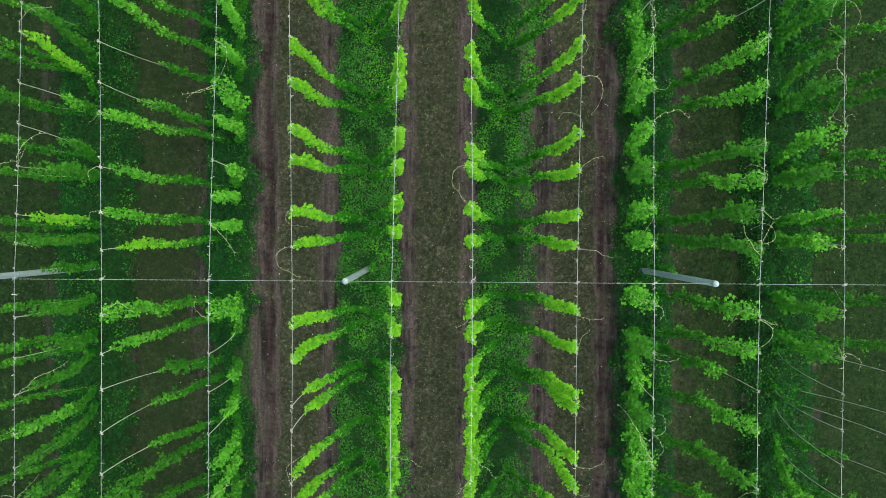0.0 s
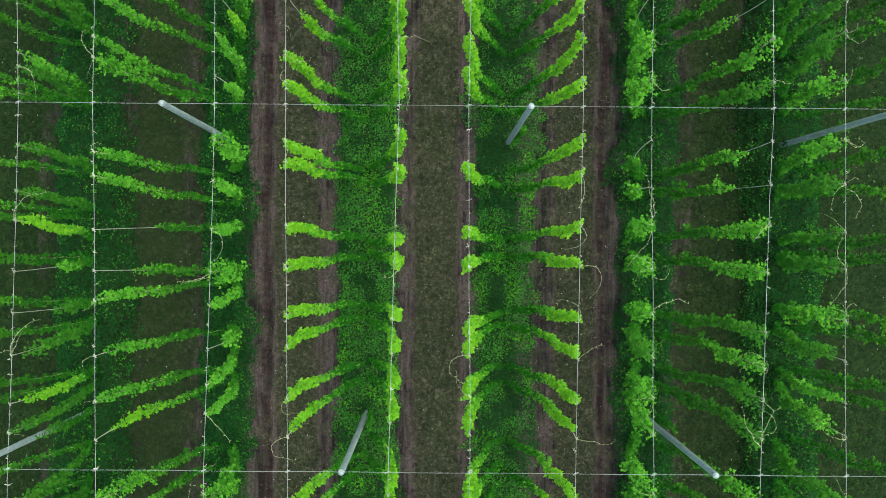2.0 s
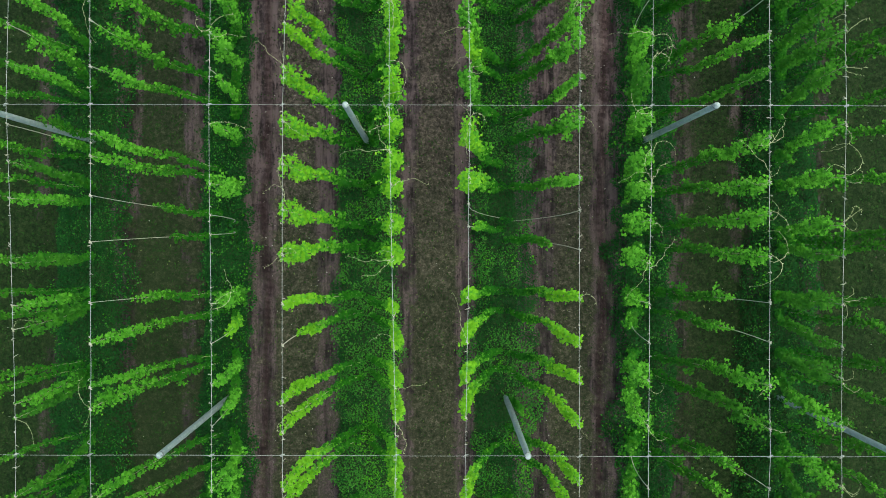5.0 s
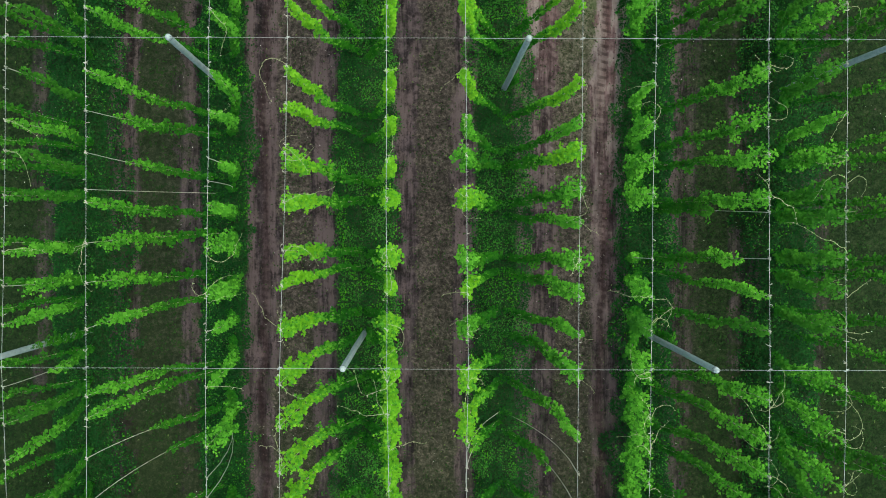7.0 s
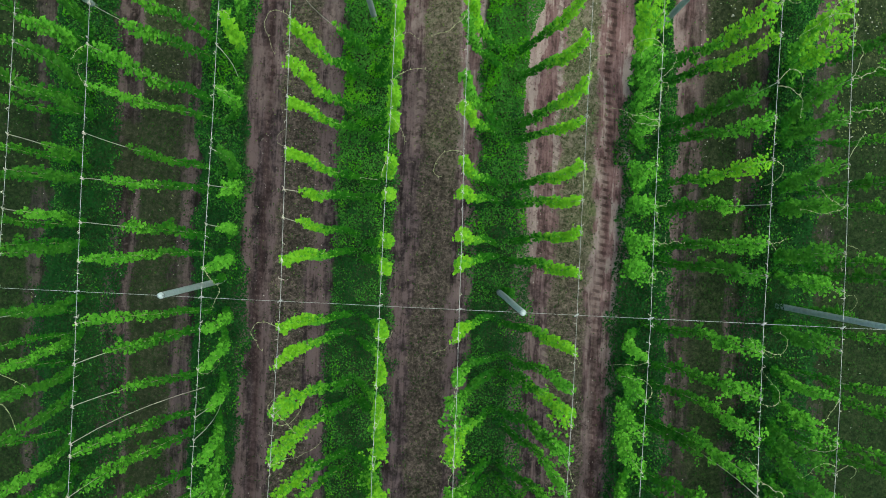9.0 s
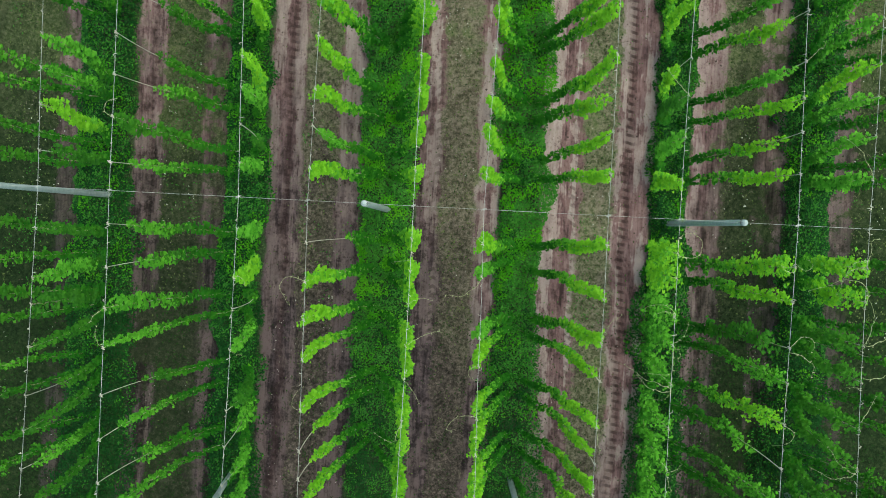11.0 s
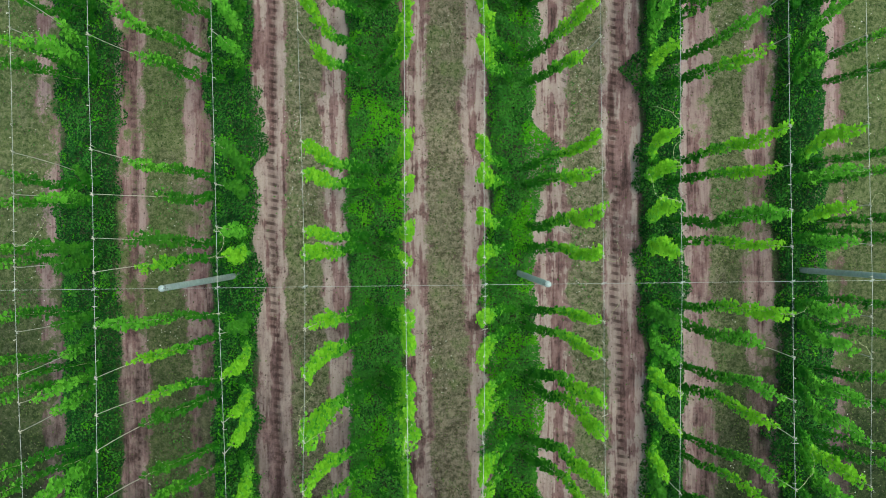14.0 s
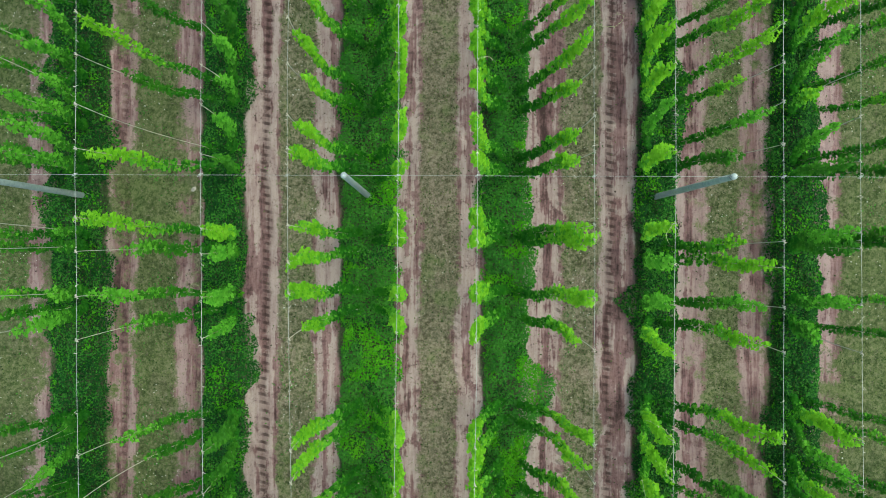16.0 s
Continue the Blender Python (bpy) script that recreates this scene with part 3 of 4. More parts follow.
def ground_sheet():
    near_x, near_y = np.arange(-12.0, 12.01, 0.075), np.arange(Y0 - 1, Y1 + 1.01, LUG_STEP / 3)
    far = np.array([1.0, 3.0, 8.0, 20.0, 60.0, 180.0, 600.0])
    xs = np.concatenate((near_x[0] - far[::-1], near_x, near_x[-1] + far))
    ys = np.concatenate((near_y[0] - far[::-1], near_y, near_y[-1] + far))
    gx, gy = np.meshgrid(xs, ys)
    inside = (np.abs(gx) <= 12.01) & (gy >= near_y[0]) & (gy <= near_y[-1])
    gz = np.where(inside, height(gx, gy), 0.0)
    nx, ny = len(xs), len(ys)
    i = np.arange(nx * ny).reshape(ny, nx)
    f = np.stack((i[:-1, :-1], i[:-1, 1:], i[1:, 1:], i[1:, :-1]), -1).reshape(-1, 4)
    me = bpy.data.meshes.new("ground")
    me.vertices.add(nx * ny)
    me.vertices.foreach_set("co", np.stack((gx, gy, gz), -1).ravel())
    me.loops.add(4 * len(f))
    me.loops.foreach_set("vertex_index", f.ravel().astype(np.int32))
    me.polygons.add(len(f))
    me.polygons.foreach_set("loop_start", np.arange(0, 4 * len(f), 4, dtype=np.int32))
    me.polygons.foreach_set("use_smooth", np.ones(len(f), bool))
    me.update(calc_edges=True)
    f = ground_bands(gx, gy)
    patches = 0.55 * (lattice(gx, gy * 0.22, 0.25, 41) - 0.5) + 0.35 * (lattice(gx, gy * 0.5, 0.5, 42) - 0.5)
    weedy = (0.43 + 0.80 * (lattice(gx, gy * 0.30, 0.55, 43) - 0.5)) * np.clip((np.abs(gx - 0.3) - 4.9) / 0.8, 0, 1)
    layers = {"grass": np.maximum(f["grass"], weedy), "lug": f["lug"], "rut": np.maximum(f["brown"], f["lug"]),
              "pale": np.clip(0.85 * f["pale"] + 0.48 * f["mixed"] + 0.22 * f["brown"] + 0.30 * f["lug"] + patches, 0, 1),
              "verge": np.where(inside, 1 - np.clip(sum(f.values()), 0, 1), 0.0)}
    for kind, values in layers.items():
        me.attributes.new(kind, "FLOAT", "POINT").data.foreach_set("value", values.ravel().astype(np.float32))
    me.materials.append(M_SOIL)
    return tagged(new("ground", me), "brown soil with tractor wheel ruts and weedy strips between hop rows", "soil", kind="structure")


ground_sheet()


# ---- trellis: poles, row wires, cross wires ----
def row_wire(wire, seed):
    rng = random.Random(seed)
    x = WIRE_X[wire]

    def off(y):
        return wire_x(wire, y) - x

    root = new("trellis_wire")
    root.location = (x, 0, H)
    pts = []
    for a, b in zip(CROSS_Y, CROSS_Y[1:]):
        pts += [(off(a), a, 0)] + [(off(a + (b - a) * k / 4) + rng.uniform(-0.012, 0.012), a + (b - a) * k / 4, -0.035 * math.sin(math.pi * k / 4)) for k in (1, 2, 3)]
    pts = [(off(Y0), Y0, 0)] + pts + [(off(CROSS_Y[-1]), CROSS_Y[-1], 0), (off(Y1), Y1, 0)]
    part("wire", tube(pts, 0.0032, 5), M_WIRE, root)
    # old string ends left hanging on the wire
    bm = bmesh.new()
    y = Y0 + 0.5
    while y < Y1:
        y += rng.uniform(0.15, 0.75)
        near = min(abs(y - c) for c in CROSS_Y)
        for _ in range(rng.choice((1, 1, 2, 4 if near < 0.5 else 1))):
            w = Vector((off(y) + rng.uniform(-0.05, 0.05), y + rng.uniform(-0.05, 0.05), -rng.uniform(0.03, 0.12)))
            tube([(off(y), y, 0.006), (w.x, (y + w.y) / 2, 0.012), w], 0.006, 3, 0.003, bm)
    part("old_string", bm, M_STRING, root, "pale old string ends knotted to the wire")["kind"] = "stuff"
    return tagged(root, "taut galvanised trellis wire with pale string knots", "wire", "row wires")


for i in range(len(WIRE_X)):
    row_wire(i, 40 + i)


def cross_wire(y):
    pts = [(x, y, H + 0.012 + 0.02 * math.cos(x * 1.96)) for x in np.linspace(-11.2, 11.2, 57)]
    root = new("cross_wire")
    root.location = (0, y, H)
    part("wire", tube([(p[0], 0, p[2] - H) for p in pts], 0.0026, 5), M_WIRE, root)
    for wire in range(len(WIRE_X)):
        x = wire_x(wire, y)
        bm = bmesh.new()
        for k in range(3):
            a = k * 0.02 - 0.02
            tube([(x + a - 0.025, -0.025, 0.0), (x + a, 0.01, 0.02), (x + a + 0.025, 0.025, 0.0)], 0.0045, 4, bm=bm)
        part("wire_clip", bm, M_WIRE, root)
    return tagged(root, "taut galvanised cross wire clipped over the row wires", "wire", "cross wires")


for y in CROSS_Y:
    cross_wire(y)


def trellis_pole(x, y, seed, tilt=0.0):
    """tilt: how far the top stands east of the foot."""
    rng = random.Random(seed)
    root = new("trellis_pole")
    root.location = (x, y, 0)
    lean = (rng.uniform(-0.03, 0.03), rng.uniform(-0.03, 0.03))
    pts = [(tilt * k / 8 + lean[0] * (1 - k / 8) + rng.uniform(-0.006, 0.006), lean[1] * (1 - k / 8), (H + 0.06) * k / 8) for k in range(9)]
    bm = tube(pts, 0.068, 12, 0.052)
    top = max(bm.faces, key=lambda f: f.calc_center_median().z)
    cap = bmesh.ops.extrude_face_region(bm, geom=[top])
    for v in [g for g in cap["geom"] if isinstance(g, bmesh.types.BMVert)]:
        v.co.x, v.co.y, v.co.z = tilt + (v.co.x - tilt) * 0.35, v.co.y * 0.35, v.co.z + 0.05
    bmesh.ops.delete(bm, geom=[top], context="FACES_ONLY")
    part("shaft", bm, M_POLE, root)
    bm = tube([(tilt, 0, H - 0.05), (tilt, 0, H - 0.02)], 0.058, 12)
    tube([(tilt - 0.1, 0, H + 0.02), (tilt - 0.05, 0, H + 0.075), (tilt + 0.05, 0, H + 0.075), (tilt + 0.1, 0, H + 0.02)], 0.006, 5, bm=bm)
    part("wire_holder", bm, M_CAP, root, "grey steel band and hook")
    return tagged(root, "tall weathered grey-green trellis pole standing in a hop row", "pole", "trellis poles")


for k, y in enumerate(CROSS_Y):
    for i, x in enumerate(ROWS):
        if (i + k) % 2 == 1:
            trellis_pole(x + 0.02, y, 10 * k + i, {(1, 4): 0.34, (1, 2): 0.12, (2, 3): 0.09}.get((i, k), 0.03))


# ---- hop plants ----
BOW = 0.27  # how far a loaded string hangs outwards


def along(s, bow=BOW):
    return np.stack((bow * 4 * s * (1 - s), np.zeros_like(s), s), -1)


def string_mesh(fill):
    """A string from the ground to its wire, stretched thin where the bine that has climbed it grips it."""
    low = min(fill, 0.97)
    bm = tube([tuple(along(np.array(low * k / 8))) for k in range(9)], 0.0026, 3)
    tube([tuple(along(np.array(low + (1 - low) * k / 5))) for k in range(6)], 0.0068, 3, bm=bm)
    for p in ((0.03, 0.02), (-0.02, 0.035), (0.02, -0.03)):
        tube([(0, 0, 0.996), (p[0] * 0.6, p[1] * 0.6, 1.0015), (p[0], p[1], 0.996)], 0.006, 4, 0.004, bm)
    me = bpy.data.meshes.new("string")
    bm.to_mesh(me)
    bm.free()
    me.materials.append(M_STRING)
    return me


LENGTH = 6.95  # of a string, from the ground to its wire


def bine_mesh(fill, bushy, dull, seed):
    """A stem twisted round its string, with leaves in pairs; unit height, so the leaves are squeezed along it beforehand."""
    rng = np.random.RandomState(seed)
    n = int((820 if bushy else 600) * fill + 14)
    s = rng.uniform(0.02, fill, n)
    tip = fill - (0.10 if fill < 1 else 0.05)
    s = np.sort(np.where((s > tip) & (rng.uniform(0, 1, n) < 0.5), rng.uniform(0.3 * fill, tip, n), s))
    wide = (0.132 if bushy else 0.087) * np.clip((fill - s) / 0.10 + 0.22, 0.22, 1)
    wide = wide * (0.84 + 0.30 * np.clip((s - 0.15) / 0.45, 0, 1) if not bushy else 0.8 + 0.7 * np.clip((s - 0.55) / 0.4, 0, 1))
    ang, rad = rng.uniform(0, 2 * np.pi, n), np.sqrt(rng.uniform(0.03, 1, n)) * wide
    # lumps where side shoots start, with gaps between
    rad = rad * (0.50 + 0.85 * lattice(ang * 0.6 + seed, s * (11.0 if bushy else 16.0), 1.0, 31))
    rad = rad * np.where(rng.uniform(0, 1, n) < 0.06, 1.35, 1.0)
    # a few leafy side shoots stand out from the stem
    shoots = 11 if bushy else 8
    at, way = rng.uniform(0.25, 0.96, shoots) * fill, rng.uniform(0, 2 * np.pi, shoots)
    reach, j = rng.uniform(0.10, 0.30 if bushy else 0.15, shoots), rng.randint(0, shoots, n)
    side = rng.uniform(0, 1, n) < (0.24 if bushy else 0.10)
    s = np.where(side, at[j] + rng.normal(0, 0.004, n), s)
    ang = np.where(side, way[j] + rng.normal(0, 0.22, n), ang)
    rad = np.where(side, rng.uniform(0.25, 1.0, n) * reach[j], rad)
    p = along(s) * (1, 1, LENGTH)
    p[:, 0] += np.cos(ang) * rad + 0.02 * np.sin(5 * s * 3 + seed)
    p[:, 1] += np.sin(ang) * rad + 0.030 * np.cos(4 * s * 3 + seed)
    p[:, 2] += rng.normal(0, 0.03, n)
    if bushy:  # the overgrown top spreads along its wire
        p[:, 1] += np.clip((s - 0.75) / 0.25, 0, 1) * rng.normal(0, 0.06, n)
    size = rng.uniform(0.040, 0.090, n) * (1.0 - 0.30 * np.clip((s / max(fill, 0.2) - 0.8) / 0.2, 0, 1))
    # darker leaves lower down: older growth, with the shade there put into colour
    level = s + rng.normal(0, 0.09, n)
    leaf_tone = np.where(level > 0.53, 1, np.where(level > 0.36, 3, 0))
    leaf_tone[(rng.uniform(0, 1, n) < (0.30 if bushy else 0.10)) & (leaf_tone == 1)] = 3
    k = np.linspace(0.0, fill, 24)
    stem = along(k) * (1, 1, LENGTH) + np.stack((0.018 * np.cos(60 * k), 0.018 * np.sin(60 * k), 0 * k), -1)
    bm = tube([tuple(q) for q in stem], 0.008, 3, 0.004)
    bm.verts.index_update()
    ev = np.array([v.co[:] for v in bm.verts])
    bmesh.ops.triangulate(bm, faces=bm.faces[:])
    ef = np.array([[v.index for v in f.verts] for f in bm.faces])
    bm.free()
    me = leaf_mesh("bine", p, size, np.clip(rng.normal(0.45, 0.25, n), 0.05, 1.0), (M_LEAF, (M_YOUNG, M_MID, M_DEEP)[dull], M_STEM, (M_MID, M_DEEP, M_DEEP)[dull]), leaf_tone, rng, HOP, HOP_FACES, extra=(ev, ef, 2))
    me.transform(Matrix.Diagonal((1, 1, 1 / LENGTH, 1)))
    return me


def shoot_mesh(seed):
    """A bare curling shoot tip that has outgrown the wire."""
    rng = random.Random(seed)
    p, a, way = Vector((0, 0, 0)), rng.uniform(-0.5, 0.5), rng.choice((-1, 1))
    pts, bend = [p.copy()], rng.uniform(0.05, 0.45)
    reach = rng.randint(7, 16)
    for k in range(reach):
        a += way * bend * rng.uniform(0.1, 1.5) + rng.uniform(-0.45, 0.45)
        p = p + Vector((math.cos(a) * 0.055, math.sin(a) * 0.055, 0.035 - 0.012 * k))
        pts.append(p.copy())
    bm = tube(pts, 0.0042, 4, 0.002)
    for q in pts[2::2]:
        tube([q, q + Vector((rng.uniform(-0.03, 0.03), rng.uniform(-0.03, 0.03), 0.015))], 0.008, 3, 0.003, bm)
    me = bpy.data.meshes.new("shoot")
    bm.to_mesh(me)
    bm.free()
    me.materials.append(M_SHOOT)
    return me


FILLS = (0.08, 0.16, 0.30, 0.42, 0.55, 0.62, 0.70, 0.78, 0.86, 0.93, 1.0)
STRINGS = {f: string_mesh(f) for f in FILLS}
# three shades, from lime to deep green
SLIM = [{f: [bine_mesh(f, False, shade, 400 * shade + 100 * k + int(f * 90)) for k in range(5 if f == 1.0 else 2)] for f in FILLS} for shade in range(3)]
BUSHY = [{f: [bine_mesh(f, True, shade, 2000 + 400 * shade + 100 * k + int(f * 90)) for k in range(4 if f == 1.0 else 2)] for f in FILLS if f > 0.5} for shade in range(3)]
SHOOTS = [shoot_mesh(k) for k in range(12)]


def is_bushy(row, y, rng):
    """The overgrown stretches of the garden."""
    if row in (4, 5):
        return y < 24 and rng.random() < (0.9 if row == 4 else 0.75)
    if row == 2:
        return 8.8 < y < 12.6 or 26.8 < y < 27.4 or (12.6 <= y < 15.8 and rng.random() < 0.4)
    if row == 3:
        return 9.0 < y < 16.0 and rng.random() < 0.5
    return y < 20 and rng.random() < (0.35 if row == 1 else 0.2)


def hop_plant(row, base_y, ties, seed):
    """ties: wire, place along it, share of the string that is covered."""
    rng = random.Random(seed)
    x0 = ROWS[row]
    root = new("hop_plant")
    root.location = (x0, base_y, 0.04)
    shares = []
    for wire, y, fill in ties:
        foot = Vector((rng.uniform(-0.05, 0.05), 0.55 * (y - base_y), 0))
        top = Vector((wire_x(wire, y) - x0, y - base_y, H - 0.04 - 0.01))
        up = top - foot
        side = Vector((0, 1, 0)).cross(up).normalized() * (1 if up.x > 0 else 1)
        out = side if side.x * up.x > 0 else -side
        third = up.normalized().cross(out)
        m = Matrix((out, third, up)).transposed().to_4x4()
        m.translation = foot
        near = min(FILLS, key=lambda f: abs(f - fill))
        s = new("string", STRINGS[near])
        s.parent, s.matrix_basis = root, m
        shares.append(fill)
        bushy = near in BUSHY[0] and is_bushy(row, y, rng)
        # outer rows get greener, duller leaves; lens fall-off put into the colour too
        shade = 0
        if y < 21:
            if row in (0, 1, 4, 5) and rng.random() < 0.97:
                shade = 2 if rng.random() < (0.5, 0.1, 0, 0, 0.2, 0.45)[row] else 1
            elif row == 3 and 8.5 < y < 16.6 and rng.random() < (0.9 if wire == 7 else 0.5):
                shade = 1
        elif rng.random() < (0.9, 0.7, 0.02, 0.03, 0.3, 0.6)[row]:
            shade = 2 if rng.random() < 0.25 else 1
        b = new("bine", rng.choice((BUSHY if bushy else SLIM)[shade][near]))
        # leafier along the row in the drier northern half
        plump = random.Random(f"{seed} {y}").uniform(1.0, 1.5) if y > 21 else 1.0
        lush = m @ Matrix.Diagonal((1, plump, 1, 1))
        b.parent, b.matrix_basis = root, lush
        if near > 0.9 and rng.random() < (0.85 if bushy else 0.45 if y < 24 else 0.25):
            for _ in range(rng.choice((1, 2, 3)) if bushy else 1):
                t = new("shoot", rng.choice(SHOOTS))
                t.parent, t.matrix_parent_inverse = b, lush.inverted()
                turn = (0 if up.x > 0 else 180) + rng.uniform(-75, 75) * (2.2 if bushy else 1)
                at = top + Vector((0, rng.uniform(-0.12, 0.12) if bushy else 0, 0))
                t.matrix_basis = Matrix.Translation(at) @ pose(0, 0, 0.01, 0, 0, turn) @ Matrix.Diagonal((*[rng.uniform(0.5, 1.2)] * 3, 1))
    mean = sum(shares) / len(shares)
    if mean < 0.45:
        label = "stunted hop plant with mostly bare strings on dark soil"
    elif mean < 0.85:
        label = "hop plant with short lime-green bines partway up pale strings"
    else:
        label = "leafy lime-green hop plant with bines climbing strings to two wires"
    return tagged(root, label, "hop plant", "hop plants in rows")


def extended(ys, seed):
    """Goes on in the same rhythm past both ends."""
    rng = random.Random(seed)
    ys = sorted(ys)
    low, high = [], []
    y = ys[0]
    while y > Y0 + 1.2:
        y -= rng.choice((0.6, 0.85))
        low.append(round(y, 2))
    y = ys[-1]
    while y < Y1 - 1.2:
        y += rng.choice((0.6, 0.85))
        high.append(round(y, 2))
    return low[::-1] + ys + high


BASES = []
for row in range(6):
    tied = []
    for wire in (2 * row, 2 * row + 1):
        tied += [(y, wire, SHORT[wire].get(y, 1.0)) for y in extended(TIES[wire], wire)]
    tied.sort()
    bunch = []
    for k, item in enumerate(tied + [(1e9, 0, 0)]):
        if bunch and (item[0] - bunch[0][0] > 0.95 or len(bunch) == 5):
            base = sum(b[0] for b in bunch) / len(bunch)
            hop_plant(row, base, [(w, y, f) for y, w, f in bunch], 1000 * row + k)
            BASES.append((row, base))
            bunch = []
        bunch.append(item)


# ---- bines that climb the lower part of the poles ----
for k, y in enumerate(CROSS_Y):
    for i, x in enumerate(ROWS):
        if (i + k) % 2 == 1 and y < 20:
            rng = random.Random(7 * k + i)
            b = new("pole_bine", rng.choice(SLIM[2 if i in (0, 5) else 1][0.62 if i in (0, 5) else rng.choice((0.30, 0.42))]))
            b.matrix_world = Matrix.Translation((x + 0.06, y + 0.05, 0.03)) @ Matrix.Diagonal((0.7, 1.1, LENGTH, 1))
            tagged(b, "green hop bine climbing the foot of a grey pole", "hop bine", "pole bines")


# ---- low growth along each row ----
# where the growth spills over the track or leaves a gap: row, side, place, how far, half its length
SPILLS = ((1, 1, 32.75, 0.36, 0.55), (1, 1, 32.0, -0.1, 0.4), (1, 1, 31.5, 0.28, 0.5), (1, 1, 24.0, 0.25, 0.7), (4, -1, 34.3, 0.36, 0.5), (4, -1, 32.1, 0.26, 0.7),
          (3, 1, 32.4, 0.36, 0.45), (3, 1, 31.9, 0.2, 0.8), (3, 1, 24.0, 0.3, 0.6), (1, 1, -2.9, -0.9, 0.5), (1, -1, -2.9, -0.9, 0.5))


def row_growth(row):
    rng = np.random.RandomState(70 + row)
    x0 = ROWS[row]
    n = 165000
    y = rng.uniform(Y0 + 0.9, Y1 - 1.2, n)
    bulge = 0.75 * np.clip(lattice(np.full(n, 3.0 * row), y, 1.3, 6) - 0.55, 0, 1) + 0.16 * (lattice(np.full(n, 5.0 * row), y, 0.40, 7) - 0.6)
    damp = np.clip((22 - y) / 4, 0, 1)
    west = (0.80, 0.54, 0.66, 0.64, 0.34, 0.52)[row] * (1 - damp) + (0.90, 0.64, 0.70, 0.74, 0.62, 0.90)[row] * damp
    east = (0.54, 0.44, 0.68, 0.42, 0.58, 0.62)[row] * (1 - damp) + (0.90, 0.52, 0.76, 0.68, 0.72, 0.92)[row] * damp
    other = 0.75 * np.clip(lattice(np.full(n, 3.0 * row + 1.5), y, 1.4, 16) - 0.55, 0, 1) + 0.16 * (lattice(np.full(n, 5.0 * row + 2.5), y, 0.40, 17) - 0.6)
    west, east = west + bulge, east + other
    for k, side, at, size, half_length in SPILLS:
        if k == row:
            swell = size * np.exp(-(((y - at) / half_length) ** 2))
            west, east = west + swell * (side < 0), east + swell * (side > 0)
    west, east = np.maximum(west, 0.06), np.maximum(east, 0.06)
    loose = 0.20 + 0.10 * damp
    t = rng.uniform(0, 1, n) ** 0.95 * (1 + loose) * np.where(rng.uniform(0, 1, n) < west / (west + east), -1, 1)
    half = np.where(t < 0, west, east)
    x = x0 + t * half
    mound = np.clip(1 - np.abs(t) ** 4, 0.10, 1) * (0.12 + 0.75 * lattice(x, y, 0.42, 8) ** 1.4 + 0.40 * lattice(x, y, 0.17, 9))
    z = height(x, y) + 0.04 + mound * rng.uniform(0.35, 1, n)
    fade = np.clip((np.abs(t) - 0.78) / (0.22 + loose), 0, 1)
    keep = (0.6 * lattice(x, y, 0.22, 10) + 0.4 * rng.uniform(0, 1, n)) > 0.05 + 0.95 * fade ** 0.7
    p = np.stack((x, y, z), -1)[keep]
    k = len(p)
    size = rng.uniform(0.032, 0.070, k) * (1 - (0.22 if row in (2, 3) else 0.05) * np.clip((22 - p[:, 1]) / 4, 0, 1)) * np.where(rng.uniform(0, 1, k) < 0.05, 1.6, 1.0)
    clump = lattice(p[:, 0], p[:, 1], 0.30, 11) + 0.5 * lattice(p[:, 0], p[:, 1], 1.3, 12)
    share = np.clip((0.10 if row in (2, 3) else 0.04) + 3.2 * (clump - 0.84), 0.01, 0.85) * np.where(p[:, 1] < 21, 0.6, 1.1)
    which = (rng.uniform(0, 1, k) < share).astype(int)
    # darker leaves in patches, more to the south; shade put into their colour
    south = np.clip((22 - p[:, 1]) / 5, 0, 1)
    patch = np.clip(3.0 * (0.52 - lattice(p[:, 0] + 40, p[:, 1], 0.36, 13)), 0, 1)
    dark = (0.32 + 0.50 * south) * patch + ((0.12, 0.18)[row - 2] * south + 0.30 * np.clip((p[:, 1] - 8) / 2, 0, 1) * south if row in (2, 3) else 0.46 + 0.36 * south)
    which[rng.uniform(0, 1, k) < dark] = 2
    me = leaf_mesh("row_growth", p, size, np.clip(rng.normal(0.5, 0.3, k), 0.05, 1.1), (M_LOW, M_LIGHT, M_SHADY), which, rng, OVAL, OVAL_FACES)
    return tagged(new("row_growth", me), "dense low green leaves covering the ground under a hop row", "undergrowth", kind="stuff")


for row in range(6):
    row_growth(row)


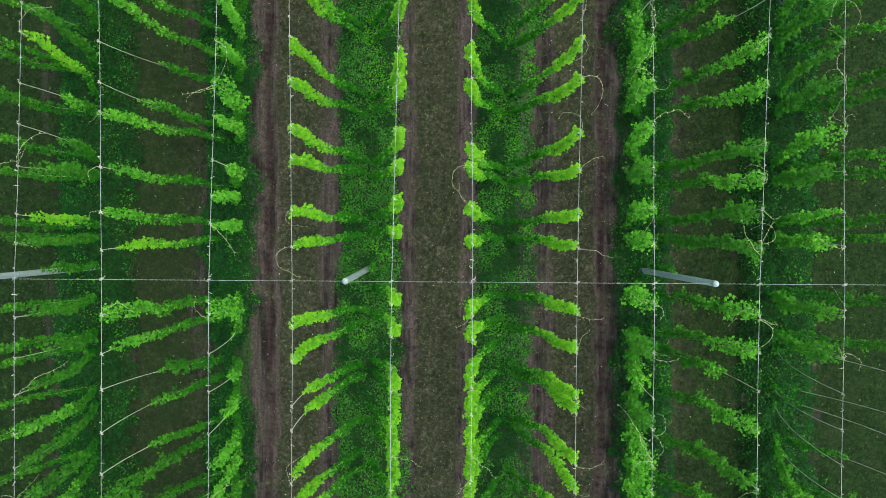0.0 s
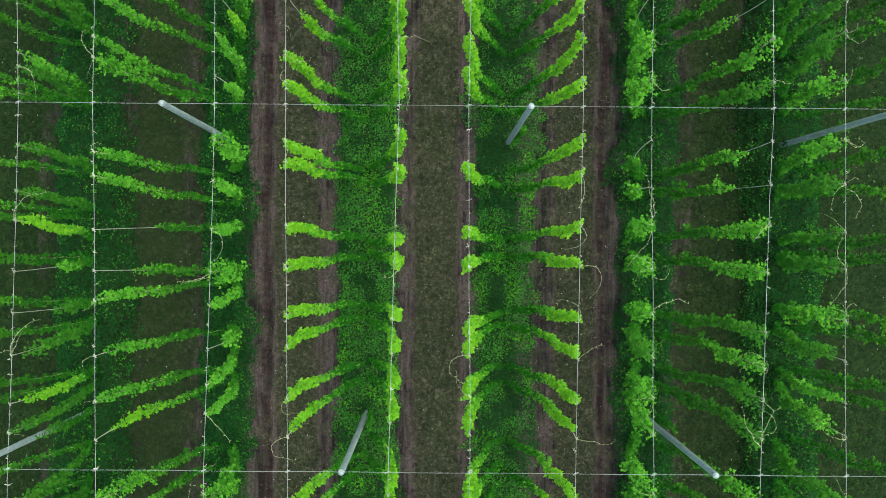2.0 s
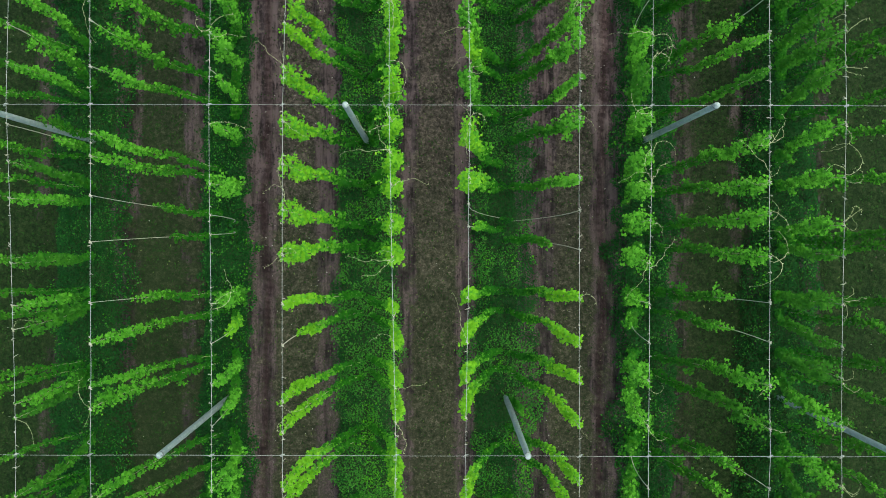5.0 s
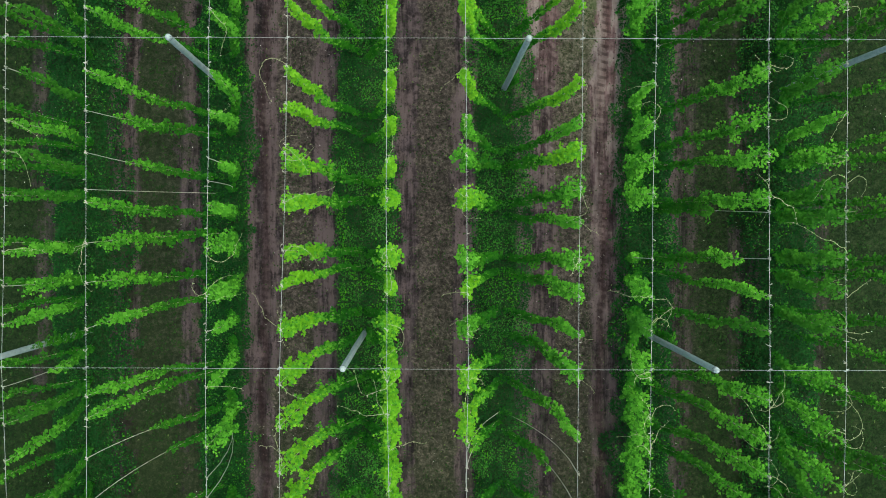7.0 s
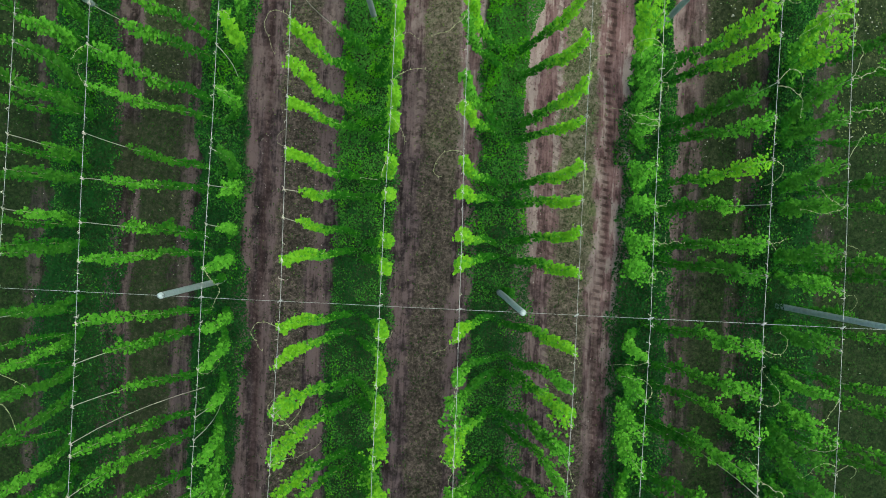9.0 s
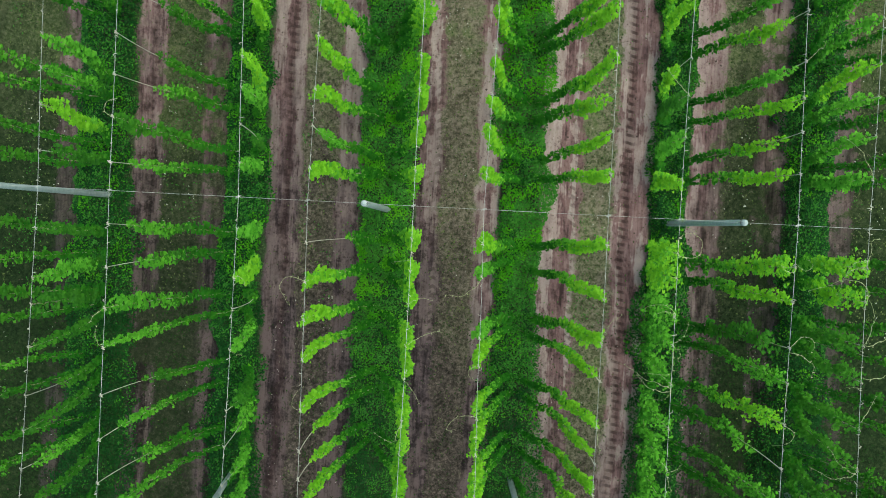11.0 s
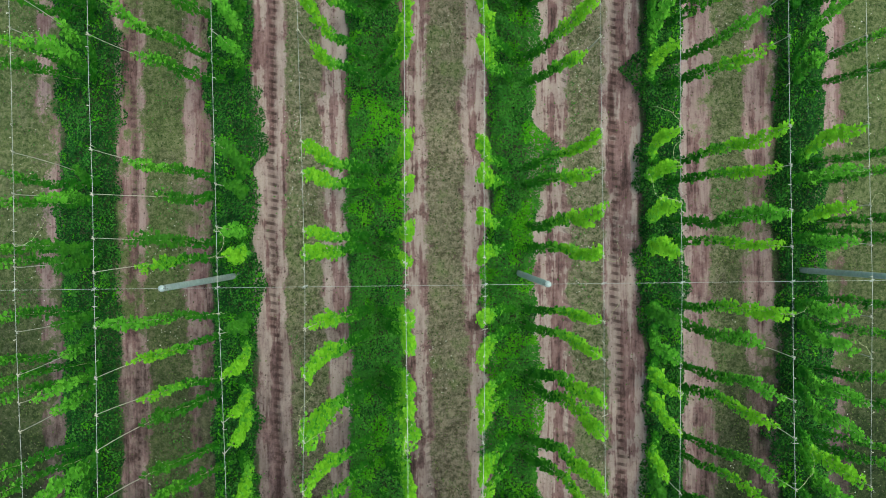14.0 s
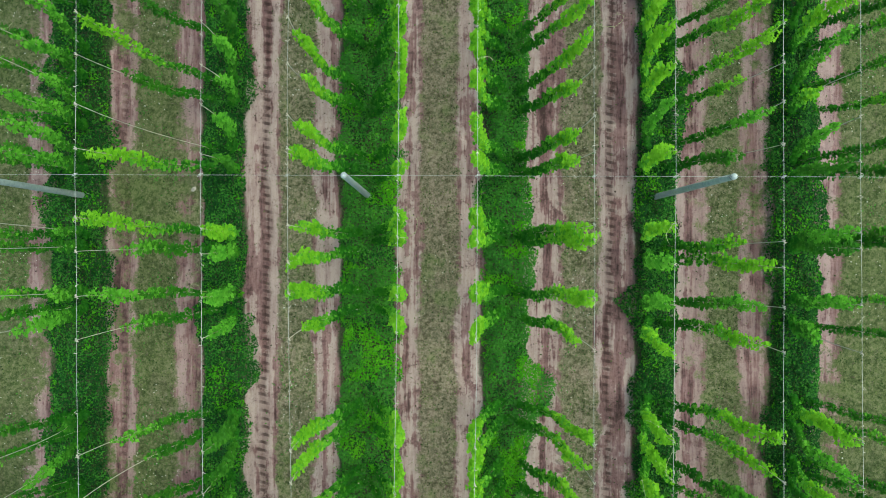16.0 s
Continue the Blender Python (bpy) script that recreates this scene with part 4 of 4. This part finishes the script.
# ---- weeds, flowers and clods between the rows ----
def alley_cover():
    rng = np.random.RandomState(5)
    n = 190000
    x, y = rng.uniform(-10.5, 10.5, n), rng.uniform(Y0, Y1, n)
    a = np.abs((x + 1.6) % 3.2 - 1.6)
    f = ground_bands(x, y)
    damp = np.clip((23 - y) / 5, 0, 1)
    bare = np.clip(f["pale"] + f["brown"] + f["lug"] + f["mixed"], 0, 1)
    chance = np.where(f["grass"] > 0.5, 0.85, np.where(bare > 0.5, (0.10 + 0.25 * damp) * (1 - 0.6 * f["lug"]), 0.6))
    chance = np.where(((x > 4.8) | (x < -8.4)) & (y < 21), 1.0, chance) * (0.15 + 1.2 * lattice(x, y, 0.4, 21))
    keep = rng.uniform(0, 1, n) < chance
    x, y = x[keep], y[keep]
    p = np.stack((x, y, height(x, y) + 0.02), -1)
    kinds = (rng.uniform(0, 1, len(p)) < np.where(y < 21, np.where(np.abs(x) > 5, 0.99, 0.85), 0.35)).astype(int)
    lush = np.clip(3.0 * (lattice(x, y * 0.6, 0.7, 25) - 0.55), 0, 0.8) * (y > 21) * (np.abs(x) > 2)
    kinds[rng.uniform(0, 1, len(p)) < lush] = 2
    me = leaf_mesh("alley_weeds", p, rng.uniform(0.02, 0.055, len(p)) * np.where((np.abs(x) > 5) & (y < 21), 1.5, 1.0), rng.uniform(0, 0.5, len(p)), (M_GRASS, M_WEED, M_LOW), kinds, rng, OVAL, OVAL_FACES)
    tagged(new("alley_weeds", me), "short olive weeds and grass between the wheel tracks", "weeds", kind="stuff")
    n = 19000
    x, y = rng.uniform(-10.5, 10.5, n), rng.uniform(Y0, Y1, n)
    a = np.abs((x + 1.6) % 3.2 - 1.6)
    keep = (a < np.where(y < 21, 0.95, 0.50)) & (lattice(x, y, 1.1, 22) > np.where(np.abs(x) < 1.6, 0.72, 0.50) - 0.08 * (y < 21)) & (rng.uniform(0, 1, n) < np.clip((y - 14) / 12, np.where(np.abs(x) < 5, 0.25, 0.12), 1))
    x, y = x[keep], y[keep]
    p = np.stack((x, y, height(x, y) + 0.05), -1)
    me = leaf_mesh("clover_flowers", p, rng.uniform(0.013, 0.026, len(p)) * np.where(p[:, 1] < 21, 0.7, 1.0), rng.uniform(0, 0.4, len(p)), (M_FLOWER,), np.zeros(len(p), int), rng)
    tagged(new("clover_flowers", me), "tiny white flowers scattered in the weedy strips", "flowers", kind="stuff")
    n = 52000
    x, y = rng.uniform(-10.5, 10.5, n), rng.uniform(Y0, Y1, n)
    a = np.abs((x + 1.6) % 3.2 - 1.6)
    keep = (a < 0.95) & (rng.uniform(0, 1, n) < np.where(a < 0.45, 0.9, 0.25)) & (lattice(x, y, 0.5, 24) > 0.35) & ((np.abs(x) < 5) | (y > 24))
    x, y = x[keep], y[keep]
    p = np.stack((x, y, height(x, y) + 0.02), -1)
    sliver = np.array([(-0.06, -0.5, 0), (0.06, -0.45, 0.02), (0.05, 0.5, 0.03), (-0.04, 0.42, 0)])
    me = leaf_mesh("straw_litter", p, rng.uniform(0.02, 0.085, len(p)), rng.uniform(0, 0.2, len(p)), (M_STRAW,), np.zeros(len(p), int), rng, sliver, OVAL_FACES)
    tagged(new("straw_litter", me), "dry straw and dead stems strewn over the alleys", "litter", kind="stuff")
    n = 5000
    x, y = rng.uniform(-10.5, 10.5, n), rng.uniform(Y0, Y1, n)
    a = np.abs((x + 1.6) % 3.2 - 1.6)
    keep = (np.abs(a - 0.7) < 0.35) & (lattice(x, y, 0.6, 23) > 0.4)
    x, y = x[keep], y[keep]
    p = np.stack((x, y, height(x, y)), -1)
    lump = np.array([(0.5, 0, 0), (0.1, 0.5, 0), (-0.5, 0.1, 0), (-0.1, -0.5, 0), (0.05, 0.0, 0.4)])
    me = leaf_mesh("soil_clods", p, rng.uniform(0.02, 0.06, len(p)) ** 1.0, np.zeros(len(p)), (M_CLOD,), np.zeros(len(p), int), rng, lump, np.array([(0, 1, 4), (1, 2, 4), (2, 3, 4), (3, 0, 4)]))
    tagged(new("soil_clods", me), "small dry clods of earth along the wheel tracks", "clods", kind="stuff")


alley_cover()


def stone(x, y, size, seed):
    rng = random.Random(seed)
    bm = bmesh.new()
    bmesh.ops.create_icosphere(bm, subdivisions=2, radius=size)
    for v in bm.verts:
        v.co = Vector((v.co.x * 1.2, v.co.y * 0.8, v.co.z * 0.55)) * (1 + 0.25 * noise.noise(v.co * 9 + Vector((seed, 0, 0))))
    me = bpy.data.meshes.new("stone")
    bm.to_mesh(me)
    bm.free()
    me.materials.append(M_STONE)
    ob = new("stone", me)
    ob.matrix_world = pose(x, y, float(height(np.array([x]), np.array([y]))[0]) + 0.2 * size, 0, 0, rng.uniform(0, 360))
    return tagged(ob, "small pale field stone lying on the soil", "stone", "field stones")


M_STONE = simple_material("pale_stone", (0.36, 0.34, 0.29), (0.58, 0.55, 0.48), 20.0, 0.85, 0.0, 0.5)
for k, (x, y, size) in enumerate(((-2.27, 26.65, 0.055), (-5.59, 36.84, 0.06), (5.87, 11.16, 0.05), (-7.21, 17.33, 0.06))):
    stone(x, y, size, k)
